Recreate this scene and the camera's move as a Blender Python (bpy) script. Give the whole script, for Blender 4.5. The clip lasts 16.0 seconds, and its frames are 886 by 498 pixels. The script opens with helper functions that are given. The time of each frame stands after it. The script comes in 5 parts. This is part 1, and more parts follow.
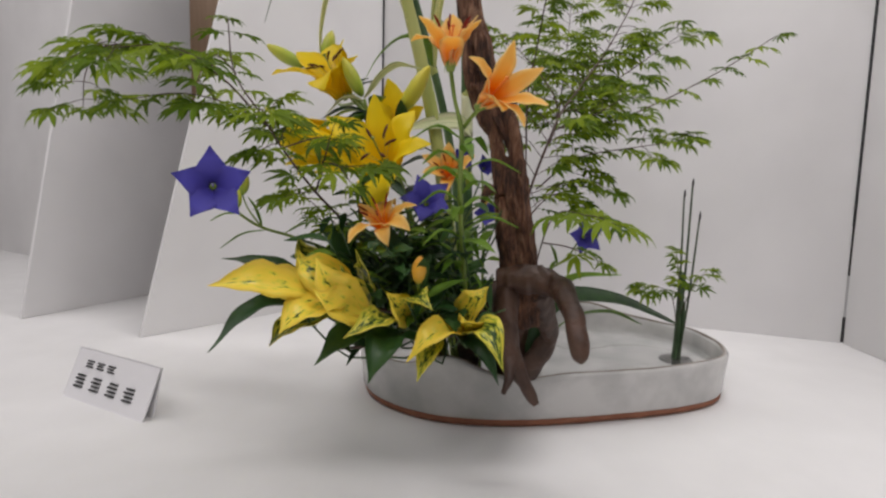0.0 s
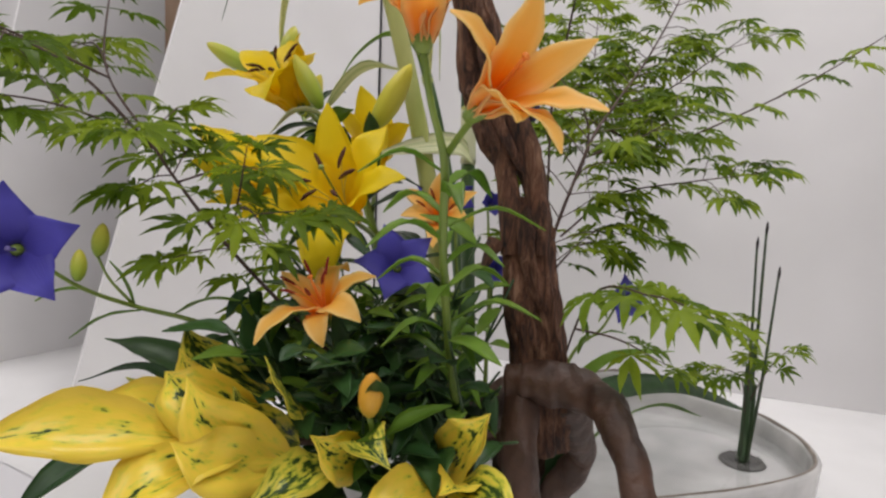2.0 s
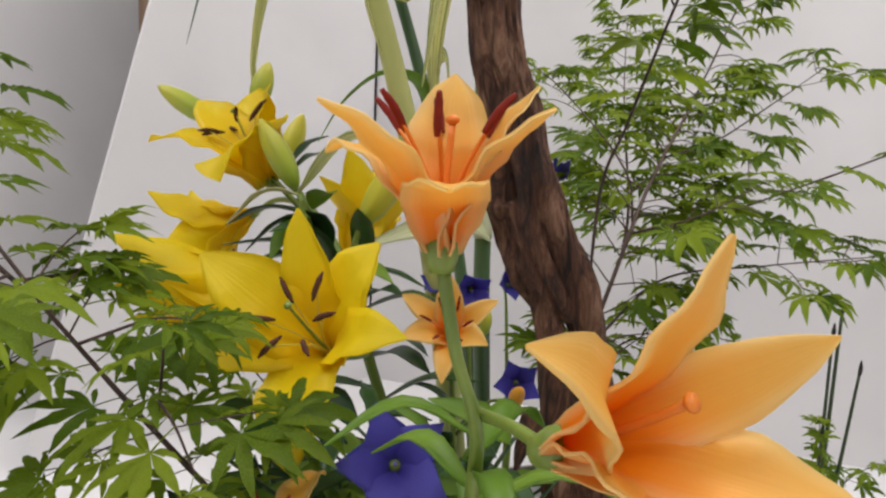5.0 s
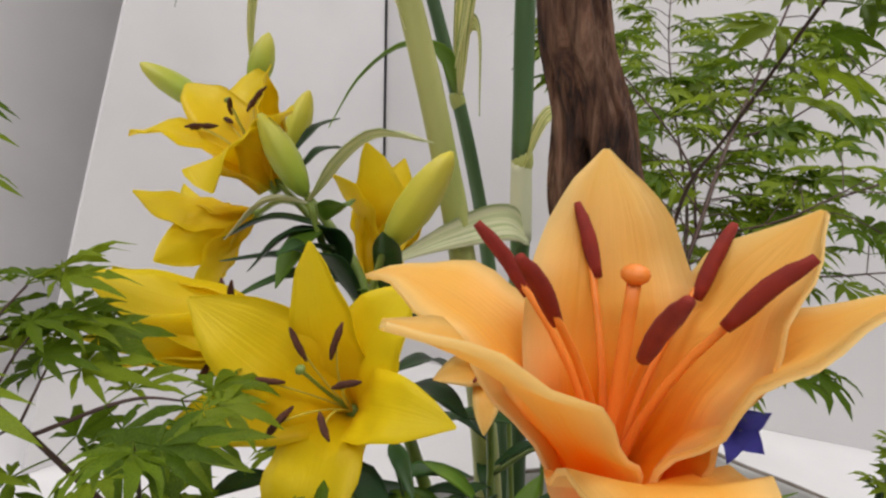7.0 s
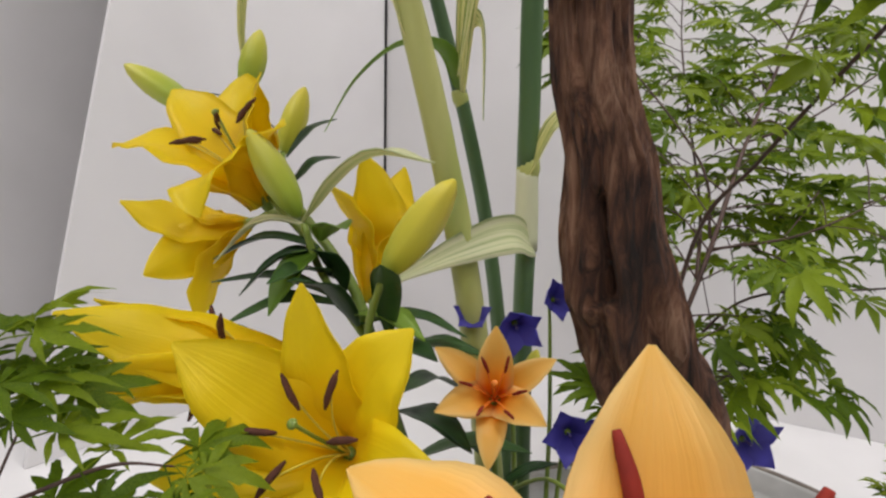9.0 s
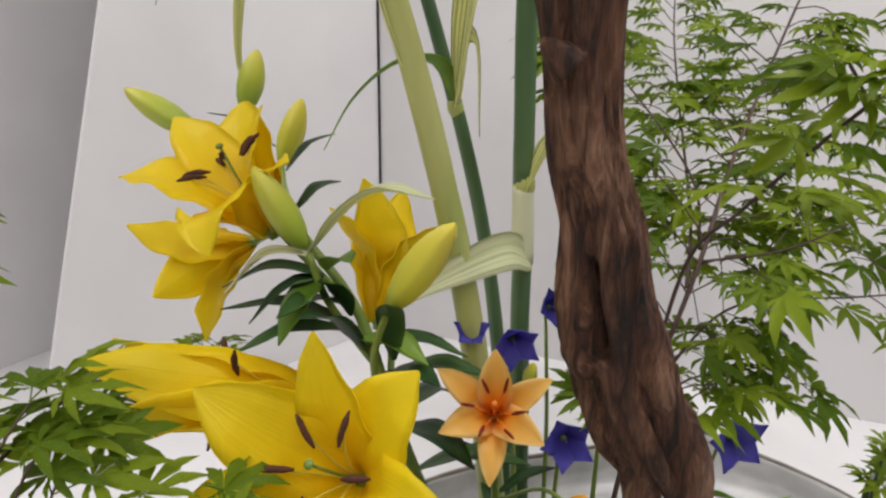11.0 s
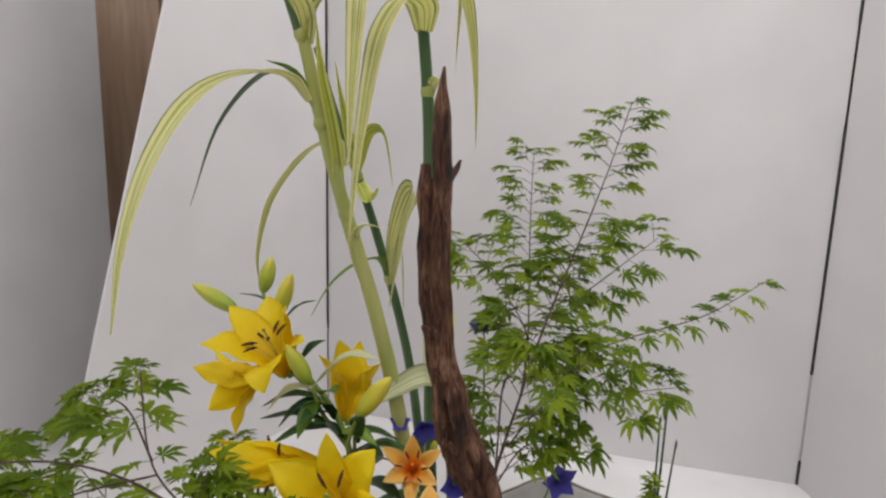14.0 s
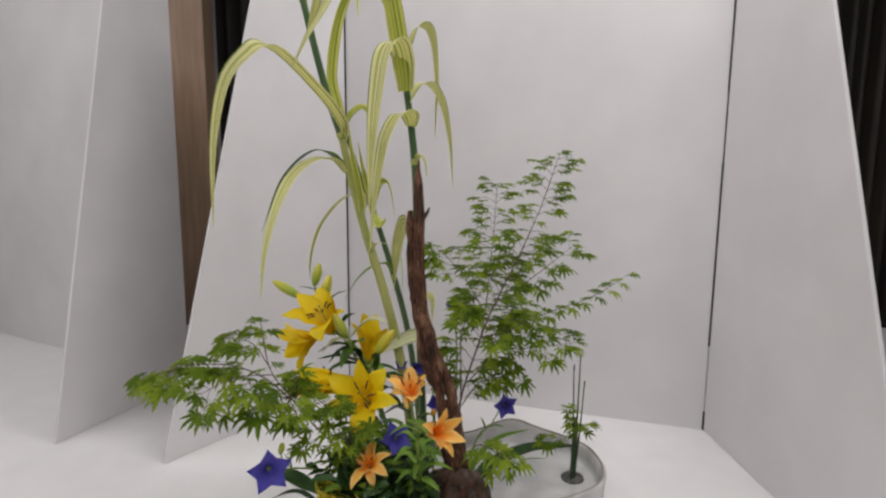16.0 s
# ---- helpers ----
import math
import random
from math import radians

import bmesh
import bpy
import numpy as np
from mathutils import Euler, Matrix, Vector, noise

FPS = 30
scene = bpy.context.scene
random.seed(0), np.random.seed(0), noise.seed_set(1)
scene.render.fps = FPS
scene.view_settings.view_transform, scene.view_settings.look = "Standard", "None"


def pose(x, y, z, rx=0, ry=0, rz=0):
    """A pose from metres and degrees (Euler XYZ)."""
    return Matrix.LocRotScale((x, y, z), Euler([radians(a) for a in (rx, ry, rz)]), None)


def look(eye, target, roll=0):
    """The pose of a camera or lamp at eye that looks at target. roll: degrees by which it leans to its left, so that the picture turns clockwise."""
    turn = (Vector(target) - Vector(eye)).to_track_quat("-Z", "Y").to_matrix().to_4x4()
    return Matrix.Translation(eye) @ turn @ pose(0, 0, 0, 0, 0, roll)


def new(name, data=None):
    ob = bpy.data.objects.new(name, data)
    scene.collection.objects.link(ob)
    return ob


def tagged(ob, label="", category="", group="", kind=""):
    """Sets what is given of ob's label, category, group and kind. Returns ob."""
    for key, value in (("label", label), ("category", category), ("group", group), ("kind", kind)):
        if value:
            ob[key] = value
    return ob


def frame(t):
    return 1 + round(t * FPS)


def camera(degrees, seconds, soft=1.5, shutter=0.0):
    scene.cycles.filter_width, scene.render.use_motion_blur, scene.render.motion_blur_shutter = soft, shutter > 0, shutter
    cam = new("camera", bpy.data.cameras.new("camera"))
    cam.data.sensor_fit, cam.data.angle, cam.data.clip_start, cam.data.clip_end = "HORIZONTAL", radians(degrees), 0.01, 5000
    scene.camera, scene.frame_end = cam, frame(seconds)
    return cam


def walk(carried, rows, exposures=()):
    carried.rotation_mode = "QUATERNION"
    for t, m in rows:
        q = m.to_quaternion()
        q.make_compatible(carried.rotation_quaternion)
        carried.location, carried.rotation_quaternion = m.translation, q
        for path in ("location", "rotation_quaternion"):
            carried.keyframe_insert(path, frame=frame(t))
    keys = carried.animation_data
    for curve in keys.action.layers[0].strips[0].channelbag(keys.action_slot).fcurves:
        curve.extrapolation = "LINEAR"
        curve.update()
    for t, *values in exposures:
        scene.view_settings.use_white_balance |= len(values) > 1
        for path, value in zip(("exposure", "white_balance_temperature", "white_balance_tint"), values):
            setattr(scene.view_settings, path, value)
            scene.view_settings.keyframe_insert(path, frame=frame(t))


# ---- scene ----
cam = camera(76.3, 16.0, soft=2.4)
PATH = [
    (0, (0.117, 0.076, 0.261), (-0.016, 2.059, 0.039), 1.4),
    (0.5, (0.117, 0.133, 0.269), (-0.039, 2.117, 0.068), 1.4),
    (1, (0.123, 0.179, 0.279), (-0.042, 2.164, 0.097), 1.9),
    (1.5, (0.123, 0.223, 0.282), (-0.046, 2.21, 0.125), 2.0),
    (2, (0.122, 0.254, 0.28), (-0.054, 2.241, 0.139), 2.0),
    (2.5, (0.119, 0.261, 0.298), (-0.046, 2.25, 0.165), 2.0),
    (3, (0.12, 0.275, 0.317), (-0.034, 2.265, 0.196), 2.0),
    (3.5, (0.112, 0.303, 0.325), (-0.028, 2.294, 0.203), 2.0),
    (4, (0.109, 0.324, 0.345), (-0.018, 2.314, 0.188), 2.4),
    (4.2, (0.108, 0.331, 0.347), (-0.029, 2.32, 0.196), 2.4),
    (6.3, (0.087, 0.403, 0.374), (-0.093, 2.369, 0.058), 1.9),
    (6.5, (0.084, 0.41, 0.377), (-0.098, 2.375, 0.052), 1.9),
    (7, (0.08, 0.415, 0.38), (-0.103, 2.375, 0.024), 1.9),
    (7.5, (0.08, 0.421, 0.388), (-0.111, 2.374, 0.001), 2.0),
    (8, (0.077, 0.428, 0.393), (-0.119, 2.374, -0.025), 1.9),
    (8.5, (0.076, 0.432, 0.396), (-0.119, 2.374, -0.039), 1.9),
    (8.7, (0.078, 0.434, 0.398), (-0.113, 2.376, -0.041), 1.9),
    (10.8, (0.075, 0.435, 0.422), (-0.098, 2.348, -0.135), 0.9),
    (11, (0.075, 0.43, 0.429), (-0.09, 2.347, -0.118), 0.9),
    (11.5, (0.078, 0.411, 0.452), (-0.062, 2.338, -0.065), 1.1),
    (12, (0.084, 0.388, 0.476), (-0.01, 2.328, 0.0), 1.4),
    (12.5, (0.088, 0.344, 0.505), (0.063, 2.302, 0.096), 1.9),
    (13, (0.087, 0.3, 0.525), (0.103, 2.267, 0.162), 2.2),
    (13.5, (0.085, 0.247, 0.544), (0.131, 2.219, 0.212), 1.8),
    (14, (0.086, 0.193, 0.561), (0.156, 2.166, 0.244), 1.6),
    (14.5, (0.097, 0.118, 0.58), (0.179, 2.093, 0.277), 1.1),
    (15, (0.118, 0.021, 0.607), (0.208, 1.998, 0.314), 1.2),
    (15.5, (0.128, -0.073, 0.618), (0.172, 1.906, 0.333), 0.6),
    (16, (0.118, -0.16, 0.613), (0.152, 1.819, 0.332), 0.5),
]
walk(cam, [(t, look(eye, target, roll)) for t, eye, target, roll in PATH],
     [(0, -0.13), (2, 0.03), (3.5, 0.13), (7, 0.07), (11, 0.12), (12.5, 0.0), (13.5, -0.10), (15, -0.26), (16, -0.31)])

# ---- light ----
world = bpy.data.worlds.new("world")
scene.world = world
world.use_nodes = True
world.node_tree.nodes["Background"].inputs[0].default_value = (0.95, 0.97, 1.0, 1)
world.node_tree.nodes["Background"].inputs[1].default_value = 0.06


def unseen_ceiling_lamp(x, y, sx, sy, watts, colour=(1.0, 0.957, 0.972)):
    lamp = bpy.data.lights.new("unseen_ceiling_lamp", "AREA")
    lamp.shape, lamp.size, lamp.size_y, lamp.energy, lamp.color = "RECTANGLE", sx, sy, watts, colour
    ob = new("unseen_ceiling_lamp", lamp)
    ob.matrix_basis = pose(x, y, 1.84)
    return ob


unseen_ceiling_lamp(0.6, 0.84, 0.9, 0.25, 14)
# Unseen fill over the front, added to brighten petals that face forward.
unseen_ceiling_lamp(0.35, -0.75, 2.4, 0.5, 28)
# Unseen lamp at the left, strengthened to brighten the next booth's back board.
unseen_ceiling_lamp(-1.4, 0.5, 0.35, 1.6, 17)


# ---- materials ----
def nodes_of(name):
    m = bpy.data.materials.new(name)
    m.use_nodes = True
    nt = m.node_tree
    return m, nt, nt.nodes["Principled BSDF"], nt.links


def nd(nt, kind, **kw):
    n = nt.nodes.new(kind)
    for k, v in kw.items():
        n.inputs[k.replace("_", " ")].default_value = v
    return n


def ramp(nt, stops):
    r = nt.nodes.new("ShaderNodeValToRGB")
    e = r.color_ramp.elements
    while len(e) < len(stops):
        e.new(0.5)
    for s, (p, c) in zip(e, stops):
        s.position, s.color = p, (*c, 1)
    return r


def bump(nt, src, bsdf, strength, dist=0.002):
    b = nd(nt, "ShaderNodeBump", Strength=strength, Distance=dist)
    nt.links.new(src, b.inputs["Height"])
    nt.links.new(b.outputs[0], bsdf.inputs["Normal"])
    return b


def mottled(name, a, b, scale, rough=0.6, bump_amt=0.15, fine=300.0, coarse=3.0, dist=0.001, stretch=(1, 1, 1)):
    """A surface of two near colours, with coarse drift and fine grain."""
    m, nt, p, lk = nodes_of(name)
    tc = nt.nodes.new("ShaderNodeTexCoord")
    mp = nt.nodes.new("ShaderNodeMapping")
    mp.inputs["Scale"].default_value = stretch
    lk.new(tc.outputs["Object"], mp.inputs[0])
    n1 = nd(nt, "ShaderNodeTexNoise", Scale=coarse, Detail=4.0)
    n2 = nd(nt, "ShaderNodeTexNoise", Scale=scale, Detail=6.0)
    n3 = nd(nt, "ShaderNodeTexNoise", Scale=fine, Detail=2.0)
    for n in (n1, n2, n3):
        lk.new(mp.outputs[0], n.inputs["Vector"])
    mx = nd(nt, "ShaderNodeMath")
    mx.operation = "MULTIPLY"
    lk.new(n1.outputs[0], mx.inputs[0])
    lk.new(n2.outputs[0], mx.inputs[1])
    r = ramp(nt, [(0.12, a), (0.38, b)])
    lk.new(mx.outputs[0], r.inputs[0])
    lk.new(r.outputs[0], p.inputs["Base Color"])
    p.inputs["Roughness"].default_value = rough
    bump(nt, n3.outputs[0], p, bump_amt, dist)
    return m


def leafy(name, colours, rough=0.45, translucent=0.3, mode="plain", vein=0.25, margin=None):
    """Leaf and petal surfaces: colour over the blade's own width and length, a share of light passing through."""
    m, nt, p, lk = nodes_of(name)
    tc = nt.nodes.new("ShaderNodeTexCoord")
    info = nt.nodes.new("ShaderNodeObjectInfo")
    sep = nt.nodes.new("ShaderNodeSeparateXYZ")
    lk.new(tc.outputs["UV"], sep.inputs[0])
    mid = nd(nt, "ShaderNodeMath")
    mid.operation = "SUBTRACT"
    mid.inputs[1].default_value = 0.5
    lk.new(sep.outputs[0], mid.inputs[0])
    off = nd(nt, "ShaderNodeMath")
    off.operation = "ABSOLUTE"
    lk.new(mid.outputs[0], off.inputs[0])
    big = nd(nt, "ShaderNodeTexNoise", Scale=60.0, Detail=4.0)
    lk.new(tc.outputs["Object"], big.inputs["Vector"])
    lines = nd(nt, "ShaderNodeTexNoise", Scale=1.0, Detail=3.0)
    mp = nt.nodes.new("ShaderNodeMapping")
    lk.new(tc.outputs["UV"], mp.inputs[0])
    lk.new(mp.outputs[0], lines.inputs["Vector"])
    if mode == "stripe":
        mp.inputs["Scale"].default_value = (12, 0.6, 1)
        src = lines.outputs[0]
        r = ramp(nt, colours)
        lk.new(src, r.inputs[0])
    elif mode == "mottle":
        mp.inputs["Scale"].default_value = (11, 9, 1)
        lines.inputs["Detail"].default_value = 6.0
        add = nd(nt, "ShaderNodeMath")
        add.operation = "MULTIPLY_ADD"
        add.inputs[1].default_value = -0.42
        lk.new(off.outputs[0], add.inputs[0])
        lk.new(lines.outputs[0], add.inputs[2])
        add2 = nd(nt, "ShaderNodeMath")
        add2.operation = "MULTIPLY_ADD"
        add2.inputs[1].default_value = 0.10
        lk.new(info.outputs["Random"], add2.inputs[0])
        lk.new(add.outputs[0], add2.inputs[2])
        r = ramp(nt, colours)
        lk.new(add2.outputs[0], r.inputs[0])
    elif mode == "petal":
        mp.inputs["Scale"].default_value = (26, 1.5, 1)
        add = nd(nt, "ShaderNodeMath")
        add.operation = "MULTIPLY_ADD"
        add.inputs[1].default_value = 0.16
        lk.new(lines.outputs[0], add.inputs[0])
        lk.new(sep.outputs[1], add.inputs[2])
        r = ramp(nt, colours)
        lk.new(add.outputs[0], r.inputs[0])
    else:
        mp.inputs["Scale"].default_value = (14, 2, 1)
        mixr = nd(nt, "ShaderNodeMath")
        mixr.operation = "MULTIPLY_ADD"
        mixr.inputs[1].default_value = 0.45
        lk.new(info.outputs["Random"], mixr.inputs[0])
        half = nd(nt, "ShaderNodeMath")
        half.operation = "MULTIPLY"
        half.inputs[1].default_value = 0.65
        lk.new(big.outputs[0], half.inputs[0])
        lk.new(half.outputs[0], mixr.inputs[2])
        r = ramp(nt, colours)
        lk.new(mixr.outputs[0], r.inputs[0])
    colour = r.outputs[0]
    if margin:
        edge = ramp(nt, [(0.22, (0, 0, 0)), (0.5, (0.75, 0.75, 0.75))])
        lk.new(off.outputs[0], edge.inputs[0])
        pale = nt.nodes.new("ShaderNodeMixRGB")
        lk.new(edge.outputs[0], pale.inputs[0])
        lk.new(colour, pale.inputs[1])
        pale.inputs[2].default_value = (*margin, 1)
        colour = pale.outputs[0]
    lk.new(colour, p.inputs["Base Color"])
    p.inputs["Roughness"].default_value = rough
    p.inputs["Specular IOR Level"].default_value = 0.2 if mode == "plain" and rough > 0.45 else 0.4
    bump(nt, lines.outputs[0], p, vein, 0.001)
    tr = nt.nodes.new("ShaderNodeBsdfTranslucent")
    lk.new(colour, tr.inputs[0])
    mix = nd(nt, "ShaderNodeMixShader", Fac=translucent)
    lk.new(p.outputs[0], mix.inputs[1])
    lk.new(tr.outputs[0], mix.inputs[2])
    lk.new(mix.outputs[0], nt.nodes["Material Output"].inputs[0])
    return m


M_BOARD = mottled("white_board", (0.70, 0.69, 0.69), (0.77, 0.76, 0.76), 6, 0.55, 0.05, 500, 1.5)
M_CLOTH = mottled("white_table_paper", (0.75, 0.745, 0.74), (0.81, 0.805, 0.80), 12, 0.6, 0.1, 700, 2)
M_ROOM = mottled("room_wall", (0.68, 0.67, 0.65), (0.74, 0.73, 0.71), 3, 0.8, 0.1, 120, 1)
M_TAN = mottled("tan_wood_pillar", (0.36, 0.24, 0.16), (0.50, 0.35, 0.24), 10, 0.5, 0.2, 90, 2, 0.002, (6, 6, 0.5))
M_DARK = mottled("dark_curtain", (0.016, 0.013, 0.012), (0.03, 0.025, 0.022), 6, 0.8, 0.2, 200, 2)
# Near-black brown: the shade beyond the right wing is put into this colour.
M_SHADEBROWN = mottled("shade_dark_brown", (0.010, 0.007, 0.004), (0.022, 0.015, 0.008), 4, 0.6, 0.2, 80, 2)
M_TAPE = mottled("black_gap_strip", (0.012, 0.012, 0.013), (0.02, 0.02, 0.02), 20, 0.6, 0.1)
M_GLAZE = mottled("grey_white_glaze", (0.38, 0.38, 0.37), (0.62, 0.61, 0.595), 22, 0.22, 0.12, 160, 5, 0.0012)
# Brown for the rim band: the shadow line inside the rim, as colour.
M_RIMSHADE = mottled("brown_rim_shade_line", (0.12, 0.095, 0.075), (0.30, 0.26, 0.22), 60, 0.35, 0.1)
M_CLAY = mottled("unglazed_red_clay", (0.20, 0.075, 0.04), (0.30, 0.12, 0.065), 60, 0.75, 0.3)
M_CARD = mottled("white_card", (0.78, 0.77, 0.79), (0.83, 0.82, 0.84), 10, 0.55, 0.03)
M_INK = mottled("black_ink", (0.02, 0.02, 0.022), (0.04, 0.04, 0.04), 30, 0.6, 0.0)
M_METAL = mottled("dark_kenzan_metal", (0.05, 0.05, 0.045), (0.10, 0.095, 0.085), 60, 0.45, 0.3)


def wood_material():
    m, nt, p, lk = nodes_of("weathered_driftwood")
    tc = nt.nodes.new("ShaderNodeTexCoord")
    mp = nt.nodes.new("ShaderNodeMapping")
    mp.inputs["Scale"].default_value = (1, 1, 0.16)
    lk.new(tc.outputs["Object"], mp.inputs[0])
    grain = nd(nt, "ShaderNodeTexNoise", Scale=190.0, Detail=9.0, Roughness=0.7, Distortion=1.4)
    lk.new(mp.outputs[0], grain.inputs["Vector"])
    patch = nd(nt, "ShaderNodeTexNoise", Scale=28.0, Detail=4.0)
    lk.new(tc.outputs["Object"], patch.inputs["Vector"])
    soft = nd(nt, "ShaderNodeMath")
    soft.operation = "MULTIPLY_ADD"
    soft.inputs[1].default_value, soft.inputs[2].default_value = 0.55, 0.24
    lk.new(patch.outputs[0], soft.inputs[0])
    add = nd(nt, "ShaderNodeMath")
    add.operation = "MULTIPLY"
    lk.new(grain.outputs[0], add.inputs[0])
    lk.new(soft.outputs[0], add.inputs[1])
    r = ramp(nt, [(0.17, (0.012, 0.006, 0.003)), (0.225, (0.078, 0.029, 0.014)), (0.28, (0.185, 0.078, 0.038)), (0.36, (0.38, 0.21, 0.125))])
    lk.new(add.outputs[0], r.inputs[0])
    lk.new(r.outputs[0], p.inputs["Base Color"])
    p.inputs["Roughness"].default_value = 0.7
    bump(nt, grain.outputs[0], p, 1.0, 0.007)
    return m


M_WOOD = wood_material()
# Smoother root wood, darkened partly to stand for shade at the foot.
M_ROOTSHADE = mottled("smooth_shaded_root_wood", (0.028, 0.013, 0.008), (0.10, 0.050, 0.031), 45, 0.55, 0.5, 160, 14, 0.003)
M_TWIG = mottled("dark_twig_bark", (0.045, 0.022, 0.018), (0.10, 0.055, 0.04), 90, 0.6, 0.3)
M_STEM = mottled("green_stem", (0.13, 0.20, 0.03), (0.25, 0.34, 0.06), 50, 0.4, 0.1)
M_STEMDARK = mottled("dark_green_stem", (0.035, 0.075, 0.03), (0.07, 0.13, 0.045), 50, 0.4, 0.1)
M_CANE = mottled("pale_green_cane", (0.31, 0.37, 0.085), (0.54, 0.55, 0.20), 30, 0.38, 0.08, 200, 8, 0.001, (1, 1, 0.2))
M_CANEDARK = mottled("blue_green_cane", (0.05, 0.105, 0.04), (0.11, 0.19, 0.075), 30, 0.35, 0.08, 200, 8, 0.001, (1, 1, 0.2))
M_RUSH = mottled("dark_rush", (0.025, 0.045, 0.02), (0.06, 0.10, 0.035), 80, 0.45, 0.15)
M_BLACK = mottled("blackened_tip", (0.012, 0.010, 0.010), (0.03, 0.022, 0.02), 80, 0.6, 0.2)
GREENS = [(0.15, (0.034, 0.070, 0.004)), (0.45, (0.108, 0.185, 0.010)), (0.75, (0.26, 0.35, 0.022))]
M_MAPLE = leafy("maple_leaf_green", GREENS, 0.5, 0.48)
M_LEAFDARK = leafy("dark_glossy_leaf", [(0.15, (0.008, 0.028, 0.008)), (0.5, (0.022, 0.068, 0.016)), (0.8, (0.05, 0.12, 0.027))], 0.42, 0.15)
M_LEAFMID = leafy("mid_green_leaf", [(0.15, (0.09, 0.19, 0.02)), (0.5, (0.18, 0.33, 0.035)), (0.8, (0.28, 0.44, 0.06))], 0.4, 0.4)
M_STRIPE = leafy("cream_striped_leaf", [(0.42, (0.93, 0.90, 0.56)), (0.52, (0.84, 0.82, 0.33)), (0.57, (0.20, 0.32, 0.07)), (0.63, (0.58, 0.63, 0.19))], 0.4, 0.45, "stripe")
M_SHEATH = leafy("yellow_green_sheath", [(0.38, (0.80, 0.78, 0.17)), (0.51, (0.58, 0.64, 0.10)), (0.60, (0.17, 0.29, 0.05))], 0.4, 0.3, "stripe", margin=(0.86, 0.84, 0.26))
M_CROTON = leafy("yellow_leaf_green_spots", [(0.30, (0.96, 0.74, 0.09)), (0.47, (0.92, 0.74, 0.08)), (0.600, (0.70, 0.68, 0.07)), (0.630, (0.20, 0.26, 0.03)), (0.660, (0.035, 0.07, 0.015))], 0.33, 0.25, "mottle")
M_CROTONG = leafy("olive_leaf_yellow_spots", [(0.36, (0.76, 0.66, 0.08)), (0.46, (0.46, 0.50, 0.05)), (0.52, (0.10, 0.16, 0.02)), (0.58, (0.035, 0.075, 0.015))], 0.33, 0.2, "mottle")
M_YELLOW = leafy("yellow_petal", [(0.0, (0.42, 0.45, 0.03)), (0.16, (0.97, 0.72, 0.006)), (0.55, (0.99, 0.80, 0.010)), (1.0, (0.98, 0.82, 0.030))], 0.42, 0.5, "petal", 0.35)
M_ORANGE = leafy("peach_orange_petal", [(0.0, (0.85, 0.68, 0.18)), (0.14, (0.99, 0.31, 0.008)), (0.38, (0.99, 0.40, 0.015)), (0.62, (0.99, 0.60, 0.11)), (1.0, (0.99, 0.68, 0.19))], 0.42, 0.5, "petal", 0.25, (0.99, 0.80, 0.36))
M_PALE = leafy("pale_cream_leaf", [(0.40, (0.84, 0.84, 0.60)), (0.52, (0.72, 0.75, 0.46)), (0.58, (0.50, 0.58, 0.28)), (0.64, (0.68, 0.71, 0.42))], 0.45, 0.4, "stripe")
M_CREAM = mottled("cream_sheath", (0.52, 0.55, 0.33), (0.70, 0.70, 0.50), 30, 0.4, 0.08, 200, 8, 0.001, (1, 1, 0.2))
M_PURPLE = leafy("violet_blue_petal", [(0.0, (0.18, 0.15, 0.36)), (0.2, (0.085, 0.07, 0.44)), (0.8, (0.125, 0.11, 0.56)), (1.0, (0.085, 0.075, 0.42))], 0.5, 0.42, "petal", 0.3)
M_ANTHERB = mottled("brown_anther", (0.055, 0.016, 0.008), (0.10, 0.03, 0.012), 400, 0.85, 0.3)
M_ANTHERR = mottled("rust_red_anther", (0.17, 0.010, 0.004), (0.28, 0.020, 0.006), 400, 0.85, 0.3)
M_FILY = mottled("yellow_filament", (0.60, 0.50, 0.05), (0.75, 0.62, 0.08), 100, 0.5, 0.0)
M_FILO = mottled("orange_filament", (0.78, 0.20, 0.02), (0.86, 0.29, 0.04), 100, 0.5, 0.0)
M_BUD = leafy("yellow_green_bud", [(0.0, (0.20, 0.34, 0.04)), (0.4, (0.42, 0.52, 0.06)), (1.0, (0.66, 0.62, 0.08))], 0.4, 0.15, "petal", 0.3)
M_BUDY = leafy("ripe_yellow_bud", [(0.0, (0.30, 0.40, 0.05)), (0.35, (0.62, 0.61, 0.06)), (1.0, (0.78, 0.68, 0.08))], 0.4, 0.15, "petal", 0.3)
M_BUDO = leafy("orange_bud", [(0.0, (0.50, 0.40, 0.06)), (0.4, (0.80, 0.44, 0.05)), (1.0, (0.84, 0.42, 0.05))], 0.4, 0.2, "petal", 0.3)


def water_material():
    m, nt, p, lk = nodes_of("still_water")
    p.inputs["Base Color"].default_value = (0.93, 0.95, 0.94, 1)
    p.inputs["Roughness"].default_value = 0.03
    p.inputs["IOR"].default_value = 1.33
    p.inputs["Transmission Weight"].default_value = 1.0
    tc = nt.nodes.new("ShaderNodeTexCoord")
    n = nd(nt, "ShaderNodeTexNoise", Scale=14.0, Detail=2.0)
    lk.new(tc.outputs["Object"], n.inputs["Vector"])
    bump(nt, n.outputs[0], p, 0.04, 0.002)
    return m


M_WATER = water_material()

# ---- builders ----
WORLD = {}


def thing(name, at, label, category, group="", kind=""):
    ob = new(name)
    ob.empty_display_size = 0.02
    ob.location = at
    WORLD[ob] = Matrix.Translation(at)
    return tagged(ob, label, category, group, kind)


